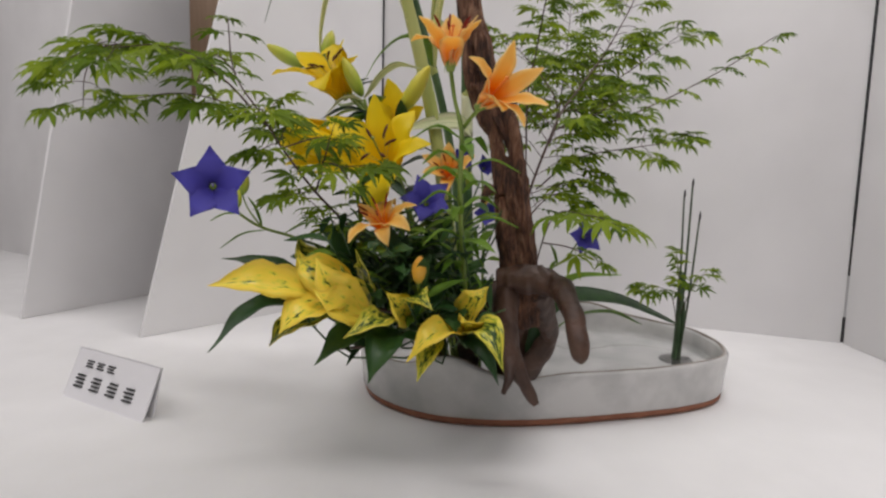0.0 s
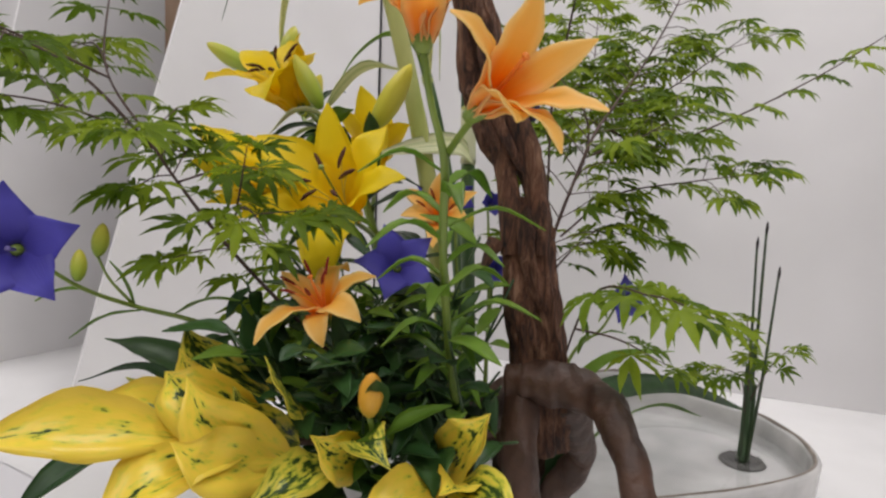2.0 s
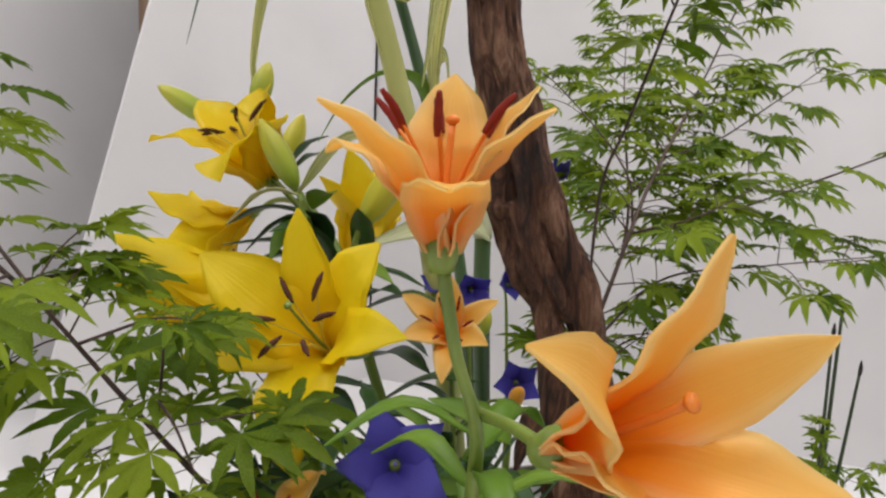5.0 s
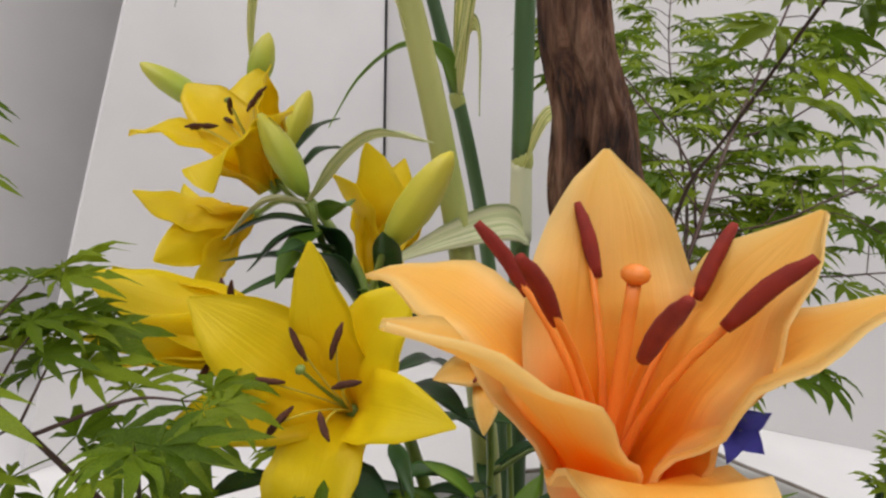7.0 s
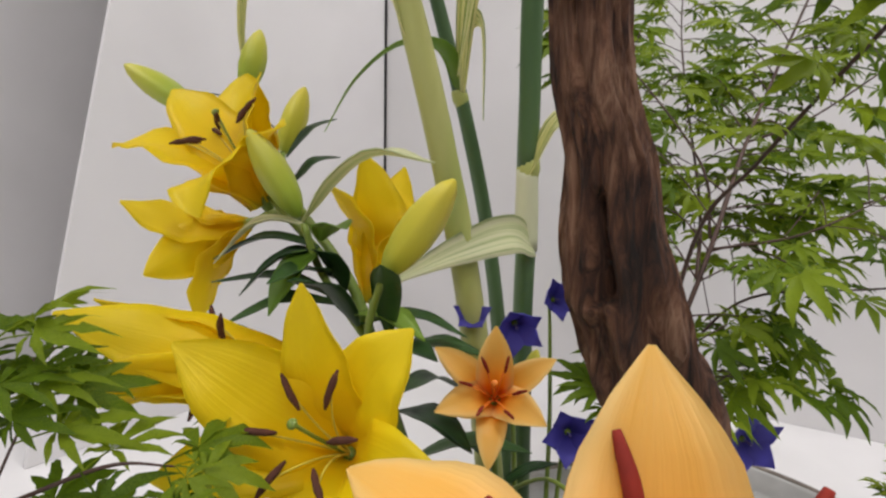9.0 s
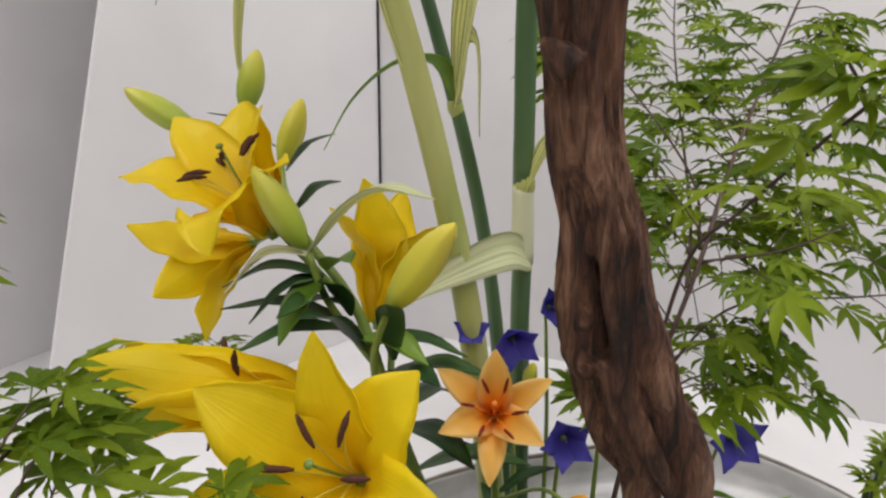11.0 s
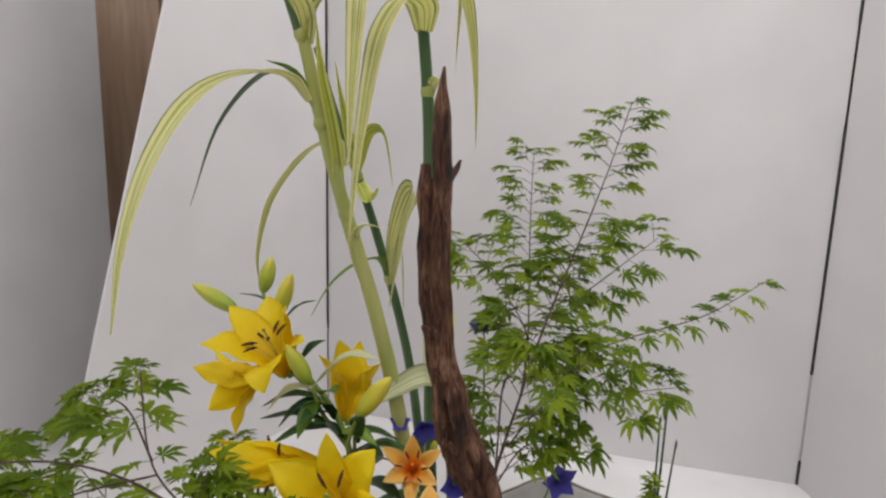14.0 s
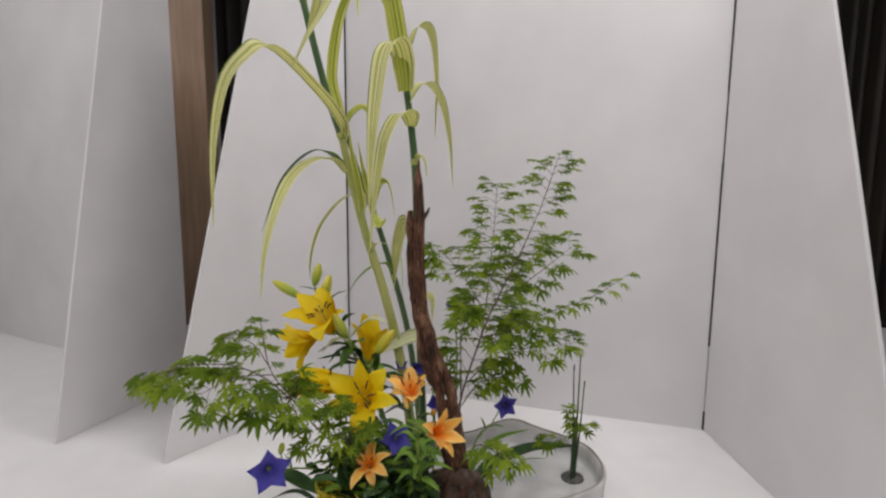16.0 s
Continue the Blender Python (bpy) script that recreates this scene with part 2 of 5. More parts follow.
def mesh_of(name, bm, mats, smooth=True):
    me = bpy.data.meshes.new(name)
    bm.to_mesh(me)
    bm.free()
    for m in mats if isinstance(mats, (list, tuple)) else [mats]:
        me.materials.append(m)
    if smooth:
        me.polygons.foreach_set("use_smooth", [True] * len(me.polygons))
    return me


def put(name, me, parent, m, label=""):
    """A mesh as a part, at the world pose m."""
    ob = new(name, me)
    ob.parent = parent
    ob.matrix_basis = WORLD[parent].inverted() @ m
    WORLD[ob] = m
    return tagged(ob, label)


def part(name, bm, mats, parent, label="", smooth=True):
    """A bmesh in world coordinates as one part of its thing."""
    m = Matrix.Translation(WORLD[parent].translation)
    bm.transform(m.inverted())
    return put(name, mesh_of(name, bm, mats, smooth), parent, m, label)


def structure(name, bm, mats, label, category, smooth=False):
    ob = new(name, mesh_of(name, bm, mats, smooth))
    WORLD[ob] = Matrix.Identity(4)
    return tagged(ob, label, category, kind="structure")


def spline(pts, n):
    """n points along a smooth curve through pts."""
    p = [Vector(q) for q in pts]
    p = [2 * p[0] - p[1]] + p + [2 * p[-1] - p[-2]]
    out, segs = [], len(p) - 3
    for i in range(n):
        t = i / (n - 1) * segs
        k = min(int(t), segs - 1)
        t -= k
        a, b, c, d = p[k:k + 4]
        out.append(0.5 * (2 * b + (c - a) * t + (2 * a - 5 * b + 4 * c - d) * t * t + (3 * b - a - 3 * c + d) * t ** 3))
    return out


def spread(values, n):
    return [float(v) for v in np.interp(np.linspace(0, 1, n), np.linspace(0, 1, len(values)), values)]


def tube(bm, pts, radii, n=12, seg=8, lump=0.0, freq=30.0, mat=0, flat=1.0):
    """Sweeps a round section along pts; lump adds uneven relief."""
    c, r = spline(pts, n), spread(radii, n)
    tan = [(c[min(i + 1, n - 1)] - c[max(i - 1, 0)]).normalized() for i in range(n)]
    side = tan[0].orthogonal().normalized()
    rings = []
    for i in range(n):
        side = (side - tan[i] * side.dot(tan[i])).normalized()
        other = tan[i].cross(side)
        ring = []
        for k in range(seg):
            a = 2 * math.pi * k / seg
            d = side * math.cos(a) + other * math.sin(a) * flat
            f = 1.0
            if lump:
                q = c[i] + d * r[i]
                f += lump * noise.noise(Vector((q.x * freq, q.y * freq, q.z * freq * 0.3))) + 0.5 * lump * noise.noise(Vector((q.x * freq * 3, q.y * freq * 3, q.z * freq * 0.6)))
            ring.append(bm.verts.new(c[i] + d * r[i] * f))
        rings.append(ring)
    for i in range(n - 1):
        for k in range(seg):
            f = bm.faces.new((rings[i][k], rings[i][(k + 1) % seg], rings[i + 1][(k + 1) % seg], rings[i + 1][k]))
            f.material_index = mat
    for ring, flip in ((rings[0], True), (rings[-1], False)):
        f = bm.faces.new(ring[::-1] if flip else ring)
        f.material_index = mat
    return rings


def blade(pts, widths, up, n=14, m=4, fold=0.25, wave=0.0, thick=0.0004, twist=0.0, bm=None, mat=0, seed=0.0):
    """A leaf or petal: a curved sheet with two faces along pts, folded about its middle; UV runs over width and length."""
    bm = bm or bmesh.new()
    uv = bm.loops.layers.uv.verify()
    c, w = spline(pts, n), spread(widths, n)
    tan = [(c[min(i + 1, n - 1)] - c[max(i - 1, 0)]).normalized() for i in range(n)]
    nor = Vector(up)
    grid = [[], []]
    for i in range(n):
        nor = (nor - tan[i] * nor.dot(tan[i])).normalized()
        nn = Matrix.Rotation(twist * i / (n - 1), 3, tan[i]) @ nor
        side = tan[i].cross(nn)
        rows = [[], []]
        for k in range(m + 1):
            u = 2 * k / m - 1
            lift = fold * abs(u) * w[i] + wave * w[i] * math.sin(seed + i * 1.35 + (2.0 if u > 0 else 0.3)) * abs(u)
            q = c[i] + side * (u * w[i]) + nn * lift
            rows[0].append((bm.verts.new(q), k / m, i / (n - 1)))
            rows[1].append((bm.verts.new(q - nn * thick), k / m, i / (n - 1)))
        for s in (0, 1):
            grid[s].append(rows[s])

    def face(vs):
        f = bm.faces.new([v[0] for v in vs])
        f.material_index = mat
        for loop, v in zip(f.loops, vs):
            loop[uv].uv = (v[1], v[2])
    for i in range(n - 1):
        for k in range(m):
            face([grid[0][i][k], grid[0][i + 1][k], grid[0][i + 1][k + 1], grid[0][i][k + 1]])
            face([grid[1][i][k], grid[1][i][k + 1], grid[1][i + 1][k + 1], grid[1][i + 1][k]])
        for k in (0, m):
            face([grid[0][i][k], grid[1][i][k], grid[1][i + 1][k], grid[0][i + 1][k]])
    return bm


def box(bm, x0, y0, z0, x1, y1, z1, bev=0.0):
    g = bmesh.ops.create_cube(bm, size=1, matrix=Matrix.Translation(((x0 + x1) / 2, (y0 + y1) / 2, (z0 + z1) / 2)) @ Matrix.Diagonal((x1 - x0, y1 - y0, z1 - z0, 1)))
    if bev:
        bmesh.ops.bevel(bm, geom=list({e for v in g["verts"] for e in v.link_edges}), offset=bev, segments=2, affect="EDGES", profile=0.5)
    return g


def panel(bm, foot, thick, mat=0):
    """An upright board: foot gives its outline (x, y, z) corners on one face; thick is the way through it."""
    t = Vector(thick)
    a = [bm.verts.new(p) for p in foot]
    b = [bm.verts.new(Vector(p) + t) for p in foot]
    n = len(a)
    fs = [bm.faces.new(a), bm.faces.new(b[::-1])]
    for i in range(n):
        fs.append(bm.faces.new((a[(i + 1) % n], a[i], b[i], b[(i + 1) % n])))
    bmesh.ops.recalc_face_normals(bm, faces=fs)
    bmesh.ops.bevel(bm, geom=list({e for f in fs for e in f.edges}), offset=0.0012, segments=2, affect="EDGES", profile=0.5)


# ---- the setting: table, boards, room ----
TOP = 1.15
bm = bmesh.new()
box(bm, -3.0, -0.75, -0.03, 2.2, 2.0, 0.0, 0.004)
structure("table_top", bm, M_CLOTH, "long display table covered in smooth white paper", "table")
bm = bmesh.new()
box(bm, -2.98, -0.73, -0.75, 2.18, -0.72, -0.03)
structure("table_skirt", bm, M_CLOTH, "white cloth skirt hanging from the display table", "table skirt")
bm = bmesh.new()
box(bm, -4.0, -3.2, -0.80, 3.4, 3.4, -0.75)
structure("floor", bm, M_ROOM, "plain beige hall floor", "floor")
bm = bmesh.new()
box(bm, -4.0, -3.2, 1.9, 3.4, 3.4, 1.95)
structure("ceiling", bm, mottled("ceiling_paint", (0.72, 0.71, 0.69), (0.78, 0.77, 0.75), 4, 0.8, 0.1), "plain off-white hall ceiling", "ceiling")
# The east wall takes the brown that has shade in its colour.
for nm, b, mt, lab in (("wall_south", (-4.0, -3.25, -0.75, 3.4, -3.2, 1.9), M_ROOM, "plain beige hall wall"), ("wall_north", (-4.0, 3.4, -0.75, 3.4, 3.45, 1.9), M_ROOM, "plain beige hall wall"),
                       ("wall_west", (-4.05, -3.2, -0.75, -4.0, 3.4, 1.9), M_ROOM, "plain beige hall wall"), ("wall_east", (3.4, -3.2, -0.75, 3.45, 3.4, 1.9), M_SHADEBROWN, "hall wall whose dark brown stands for shade")):
    bm = bmesh.new()
    box(bm, *b)
    structure(nm, bm, mt, lab, "wall")

SL, SR = Vector((-0.119, 1.393, 0)), Vector((0.765, 1.105, 0))
WL, WR = Vector((-0.438, 0.947, 0)), Vector((0.771, 0.505, 0))


def lean(foot, hinge, k):
    """Upper front corner of a wing whose front edge slopes back by k metres a metre."""
    d = (hinge - foot).normalized()
    return foot + d * k * TOP + Vector((0, 0, TOP))


UP = Vector((0, 0, TOP))
e = (SR - SL).normalized()
back = Vector((-e.y, e.x, 0))
bm = bmesh.new()
panel(bm, [SL + e * 0.0015, SR - e * 0.0015, SR - e * 0.0015 + UP, SL + e * 0.0015 + UP], back * 0.007)
structure("back_board", bm, M_BOARD, "white foam board screen standing behind the arrangement", "screen")
for nm, foot, hinge, k, s in (("wing_left", WL, SL, 0.265, 1), ("wing_right", WR, SR, 0.33, -1)):
    d = (foot - hinge).normalized()
    out = Vector((-d.y, d.x, 0)) * -s * 0.007
    h = hinge + d * 0.002
    bm = bmesh.new()
    panel(bm, [foot, h, h + UP, lean(foot, hinge, k)], out)
    structure(nm, bm, M_BOARD, "white foam board side wing with sloping front edge", "screen")
# dark gaps seen between the tape pieces at both folds
for nm, hinge, spans in (("fold_gap_left", SL, ((0.20, 1.1),)), ("fold_gap_right", SR, ((0.002, 0.047), (0.208, 0.632), (0.79, 1.1)))):
    bm = bmesh.new()
    for a, b in spans:
        c = hinge + (Vector((0.10, -0.995, 0)) if hinge is SL else Vector((-0.6, -0.8, 0))) * 0.002
        box(bm, c.x - 0.0017, c.y - 0.0017, a, c.x + 0.0017, c.y + 0.0017, b)
    structure(nm, bm, M_TAPE, "narrow dark gap where two white boards fold", "gap")

# the neighbouring booth
NF, NC, NB = Vector((-0.717, 1.032, 0)), Vector((-0.584, 1.413, 0)), Vector((-1.75, 2.03, 0))
d = (NC - NF).normalized()
bm = bmesh.new()
panel(bm, [NF, NC, NC + UP, lean(NF, NC, 0.205)], Vector((-d.y, d.x, 0)) * 0.007)
structure("neighbour_wing", bm, M_BOARD, "white foam board wing of the next booth, in shade", "screen")
d = (NB - NC).normalized()
bm = bmesh.new()
panel(bm, [NC + d * 0.012, NB, NB + UP, NC + d * 0.012 + UP], Vector((-d.y, d.x, 0)) * -0.007)
structure("neighbour_back", bm, M_BOARD, "white back board of the next booth", "screen")
# pillar and curtain seen through the slit between the booths
bm = bmesh.new()
box(bm, -1.25, 2.1, -0.75, -0.765, 2.2, 1.9, 0.004)
structure("pillar", bm, M_TAN, "tan wooden pillar behind the booths", "pillar")


def curtain(name, x0, x1, mat, label):
    """One cloth in soft pleats."""
    bm = bmesh.new()
    n = int((x1 - x0) / 0.012)
    rows = []
    for z in (-0.74, 0.6, 1.89):
        rows.append([bm.verts.new((x0 + (x1 - x0) * i / n, 2.3 + 0.035 * math.sin(i * 1.05) + 0.012 * math.sin(i * 0.37), z)) for i in range(n + 1)])
    back = [[bm.verts.new(v.co + Vector((0, 0.004, 0))) for v in r] for r in rows]
    for a in range(2):
        for i in range(n):
            bm.faces.new((rows[a][i], rows[a][i + 1], rows[a + 1][i + 1], rows[a + 1][i]))
            bm.faces.new((back[a][i], back[a + 1][i], back[a + 1][i + 1], back[a][i + 1]))
    structure(name, bm, mat, label, "curtain", True)


curtain("curtain_north", -0.79, 0.3, M_DARK, "dark pleated curtain hanging behind the booths")
# Added sheet, no known curtain: darkens what shows past the right wing.
curtain("dark_backing_east", 1.1, 3.35, M_SHADEBROWN, "added dark brown pleated sheet that darkens the view behind the booths")

# ---- ceramic basin with water ----
OUT = [(-0.030, 0.775), (-0.005, 0.722), (0.045, 0.682), (0.104, 0.667), (0.18, 0.672), (0.282, 0.702), (0.365, 0.735), (0.420, 0.775), (0.442, 0.835), (0.434, 0.905), (0.395, 0.955),
       (0.335, 0.985), (0.283, 0.992), (0.18, 0.965), (0.08, 0.93), (0.00, 0.880), (-0.032, 0.825)]


def closed(points, n):
    k = len(points)
    s = spline([(*points[i % k], 0) for i in range(-2, k + 3)], (k + 4) * 8 + 1)
    s = s[16:16 + k * 8]
    return [s[int(i * len(s) / n)] for i in range(n)]


def basin():
    b = thing("ceramic_basin", (0.2, 0.82, 0), "shallow grey-white glazed ceramic flower basin with wavy rim", "flower basin")
    n = 120
    ring = closed(OUT, n)
    mid = Vector((0.2, 0.82, 0))

    def lift(p):
        return (0.018 * math.exp(-((p.x - 0.085) ** 2 + (p.y - 0.67) ** 2) / 0.0012) + 0.020 * math.exp(-((p.x - 0.283) ** 2 + (p.y - 0.99) ** 2) / 0.0035)
                - 0.004 * math.exp(-((p.x - 0.17) ** 2 + (p.y - 0.67) ** 2) / 0.001) + 0.0016 * noise.noise(p * 18))
    prof = [(-0.004, 0.008), (-0.001, 0.012), (0.001, 0.03), (0.003, 0.052), (0.0035, 0.0575), (0.001, 0.0605), (-0.003, 0.0600), (-0.0065, 0.056), (-0.008, 0.04), (-0.010, 0.018), (-0.018, 0.0115), (-0.05, 0.010)]
    bm = bmesh.new()
    rows = []
    for off, z in prof:
        row = []
        for p in ring:
            d = (p - mid).normalized()
            q = p + d * off
            w = max(0.0, min(1.0, (z - 0.02) / 0.038))
            row.append(bm.verts.new((q.x + 0.0012 * noise.noise(q * 25 + Vector((0, 0, z * 40))), q.y, z + lift(p) * w)))
        rows.append(row)
    for i in range(len(rows) - 1):
        for k in range(n):
            bm.faces.new((rows[i][k], rows[i][(k + 1) % n], rows[i + 1][(k + 1) % n], rows[i + 1][k]))
    bm.faces.new(rows[-1])
    bmesh.ops.recalc_face_normals(bm, faces=bm.faces)
    part("bowl_wall", bm, M_GLAZE, b)
    bm = bmesh.new()
    rows = []
    for off, z in ((-0.03, 0.0006), (-0.006, 0.0006), (-0.0035, 0.002), (-0.0022, 0.0085), (-0.006, 0.0095)):
        rows.append([bm.verts.new((*(p + (p - mid).normalized() * off).xy, z)) for p in ring])
    for i in range(len(rows) - 1):
        for k in range(n):
            bm.faces.new((rows[i][k], rows[i][(k + 1) % n], rows[i + 1][(k + 1) % n], rows[i + 1][k]))
    bmesh.ops.recalc_face_normals(bm, faces=bm.faces)
    part("foot_ring", bm, M_CLAY, b, "unglazed red-brown clay foot")
    # thin band over the rim, coloured to carry its shadow line
    bm = bmesh.new()
    rows = []
    for off, dz in ((-0.0042, -0.0022), (-0.0036, 0.0001), (-0.0020, 0.0008), (-0.0006, 0.0003), (-0.0008, -0.0020)):
        rows.append([bm.verts.new((*(p + (p - mid).normalized() * off).xy, 0.0606 + dz + lift(p))) for p in ring])
    for i in range(len(rows) - 1):
        for k in range(n):
            bm.faces.new((rows[i][k], rows[i][(k + 1) % n], rows[i + 1][(k + 1) % n], rows[i + 1][k]))
    bmesh.ops.recalc_face_normals(bm, faces=bm.faces)
    part("rim", bm, M_RIMSHADE, b, "thin brown rim band that stands for the shadow line above the water")
    w = thing("water", (0.2, 0.82, 0.038), "still clear water filling the basin", "water", kind="stuff")
    bm = bmesh.new()
    bm.faces.new([bm.verts.new((*(p - (p - mid).normalized() * 0.0075).xy, 0.040)) for p in ring])
    bmesh.ops.triangulate(bm, faces=bm.faces)
    ob = part("water_surface", bm, M_WATER, w)
    ob.visible_shadow = False


basin()


# ---- name card ----
def name_card():
    a, b = Vector((-0.378, 0.697, 0.0)), Vector((-0.240, 0.635, 0.0))
    e = (b - a).normalized()
    n = Vector((e.y, -e.x, 0))
    h = Vector((0, 0, 0.054)) - n * 0.024
    c = thing("name_card", (a + b) / 2, "folded white name card standing on the table", "name card")
    bm = bmesh.new()
    panel(bm, [a, b, b + h, a + h], -n * 0.0008)
    part("front_leaf", bm, M_CARD, c, smooth=False)
    bm = bmesh.new()
    q = -n * 0.012
    panel(bm, [a + q, b + q, b + h - n * 0.001, a + h - n * 0.001], -n * 0.0008)
    part("back_leaf", bm, M_CARD, c, smooth=False)
    hn = h.normalized()
    fn = e.cross(hn).normalized()
    L = (b - a).length

    def bar(u0, v0, u1, v1):
        bm = bmesh.new()
        pts = [a + e * u * L + hn * v * h.length + fn * 0.0012 * (1 if fn.dot(n) > 0 else -1) for u, v in ((u0, v0), (u1, v0), (u1, v1), (u0, v1))]
        panel(bm, pts, fn * -0.0006 * (1 if fn.dot(n) > 0 else -1))
        part("ink_bar", bm, M_INK, c, smooth=False)
    for i in range(3):
        u = 0.16 + i * 0.135
        for k in range(3):
            bar(u, 0.66 + k * 0.055, u + 0.085 - 0.02 * (k == 1), 0.685 + k * 0.055)
    for i in range(4):
        u = 0.09 + i * 0.205
        for k in range(4):
            bar(u + 0.015 * (k % 2), 0.24 + k * 0.075, u + 0.11, 0.275 + k * 0.075)


name_card()


# ---- driftwood ----
def weathered_shaft(path, hollows, nz=200, nt=80, depth=1.0):
    """A shaft of fibrous old wood: path gives (z, x, y, radius); hollows give (angle, half width, z, half height, depth)."""
    bm = bmesh.new()
    z0, z1 = path[0][0], path[-1][0]
    zs = [p[0] for p in path]
    rings = []
    for i in range(nz):
        z = z0 + (z1 - z0) * i / (nz - 1)
        cx, cy, r = (float(np.interp(z, zs, [p[k] for p in path])) for k in (1, 2, 3))
        cx += 0.0006 * noise.noise(Vector((3.1, 0, z * 45)))
        ring = []
        for k in range(nt):
            th = 2 * math.pi * k / nt
            ft = th + 2.2 * z + 0.25 * noise.noise(Vector((0, 5.0, z * 22)))
            c, q = math.cos(ft), math.sin(ft)
            f = 1 + 0.13 * noise.noise(Vector((c * 1.6, q * 1.6, z * 24)))
            f -= depth * 0.17 * max(0.0, 0.42 - abs(noise.noise(Vector((c * 3.6, q * 3.6, z * 11))))) * 1.6
            f += depth * 0.07 * noise.noise(Vector((c * 9, q * 9, z * 26))) + depth * 0.045 * noise.noise(Vector((c * 20, q * 20, z * 60)))
            for ha, hw, hz, hh, hd in hollows:
                da = (th - radians(ha) + math.pi) % (2 * math.pi) - math.pi
                dz = (z - hz) / hh + 0.5 * noise.noise(Vector((th * 2, 0, z * 80)))
                f -= hd * math.exp(-(da / hw) ** 4) * math.exp(-dz ** 4)
            ring.append(bm.verts.new((cx + r * f * 1.05 * math.cos(th), cy + r * f * 0.95 * math.sin(th), z + 0.0015 * noise.noise(Vector((c * 4, q * 4, z * 30))))))
        rings.append(ring)
    for i in range(nz - 1):
        for k in range(nt):
            bm.faces.new((rings[i][k], rings[i][(k + 1) % nt], rings[i + 1][(k + 1) % nt], rings[i + 1][k]))
    bm.faces.new(rings[0][::-1])
    bm.faces.new(rings[-1])
    return bm


def driftwood():
    w = thing("driftwood", (0.155, 0.66, 0.03), "upright weathered brown driftwood with forked roots over the basin rim", "driftwood")

    def limb(name, *args):
        bm = bmesh.new()
        tube(bm, *args)
        bmesh.ops.recalc_face_normals(bm, faces=bm.faces)
        part(name, bm, M_ROOTSHADE if name == "root" else M_WOOD, w)
    part("trunk", weathered_shaft([(0.304, 0.1345, 0.598, 0.0115), (0.316, 0.1285, 0.597, 0.0158), (0.335, 0.1212, 0.597, 0.0176), (0.350, 0.1166, 0.597, 0.0168), (0.370, 0.1103, 0.597, 0.0141), (0.390, 0.1075, 0.597, 0.0124),
                                   (0.410, 0.1020, 0.596, 0.0109), (0.425, 0.0993, 0.596, 0.0104), (0.440, 0.0982, 0.596, 0.0106), (0.455, 0.0958, 0.597, 0.0119), (0.475, 0.0945, 0.598, 0.0114), (0.500, 0.0938, 0.599, 0.0116),
                                   (0.535, 0.0940, 0.600, 0.0110), (0.546, 0.0945, 0.600, 0.0100)],
                                  [(-116, 0.20, 0.3705, 0.0115, 0.90), (-124, 0.30, 0.356, 0.0045, 0.75), (-150, 0.5, 0.338, 0.010, 0.22), (-80, 0.3, 0.342, 0.016, 0.25), (-60, 0.25, 0.325, 0.014, 0.28), (-122, 0.36, 0.515, 0.045, 0.42), (-125, 0.3, 0.445, 0.010, 0.2)], 300, 132), M_WOOD, w)
    part("trunk", weathered_shaft([(0.130, 0.156, 0.612, 0.0200), (0.165, 0.155, 0.606, 0.0185), (0.200, 0.1515, 0.602, 0.0172), (0.240, 0.1452, 0.599, 0.0168), (0.270, 0.1422, 0.598, 0.0160), (0.282, 0.1400, 0.598, 0.0125), (0.289, 0.139, 0.598, 0.006)],
                                  [(-108, 0.35, 0.232, 0.018, 0.50), (-72, 0.32, 0.208, 0.016, 0.55), (-100, 0.30, 0.190, 0.012, 0.45), (-62, 0.28, 0.258, 0.012, 0.38), (-135, 0.3, 0.262, 0.012, 0.35)], 150, 80, 1.3), M_WOOD, w)
    limb("spire", [(0.0985, 0.599, 0.500), (0.0990, 0.600, 0.545), (0.0974, 0.600, 0.570), (0.0968, 0.600, 0.60), (0.0980, 0.599, 0.6240)], [0.0058, 0.0074, 0.0069, 0.0052, 0.0010], 60, 24, 0.34, 75)
    limb("broken_stub", [(0.0880, 0.598, 0.500), (0.0870, 0.599, 0.535), (0.0867, 0.599, 0.557)], [0.0045, 0.0052, 0.0036], 30, 18, 0.5, 90)
    limb("twig_stub", [(0.103, 0.604, 0.546), (0.1085, 0.610, 0.553), (0.1122, 0.615, 0.560)], [0.004, 0.0026, 0.0009], 8, 10, 0.2, 80)
    limb("twig_stub", [(0.094, 0.588, 0.435), (0.0885, 0.586, 0.4395), (0.0862, 0.585, 0.4415)], [0.005, 0.0026, 0.0008], 8, 12, 0.3, 80)
    # two strands that part round a hollow and close again
    limb("strand", [(0.150, 0.595, 0.255), (0.1495, 0.594, 0.275), (0.1462, 0.594, 0.297), (0.1370, 0.593, 0.322), (0.128, 0.592, 0.345)], [0.0065, 0.0085, 0.0070, 0.0085, 0.005], 60, 26, 0.42, 70)
    limb("strand", [(0.133, 0.593, 0.255), (0.1315, 0.592, 0.275), (0.1278, 0.592, 0.297), (0.1215, 0.591, 0.322), (0.1140, 0.590, 0.345)], [0.0060, 0.0066, 0.0062, 0.0068, 0.004], 60, 24, 0.42, 70)
    limb("twig_stub", [(0.124, 0.588, 0.262), (0.1185, 0.582, 0.250), (0.1165, 0.580, 0.243)], [0.005, 0.003, 0.001], 8, 12, 0.3, 80)
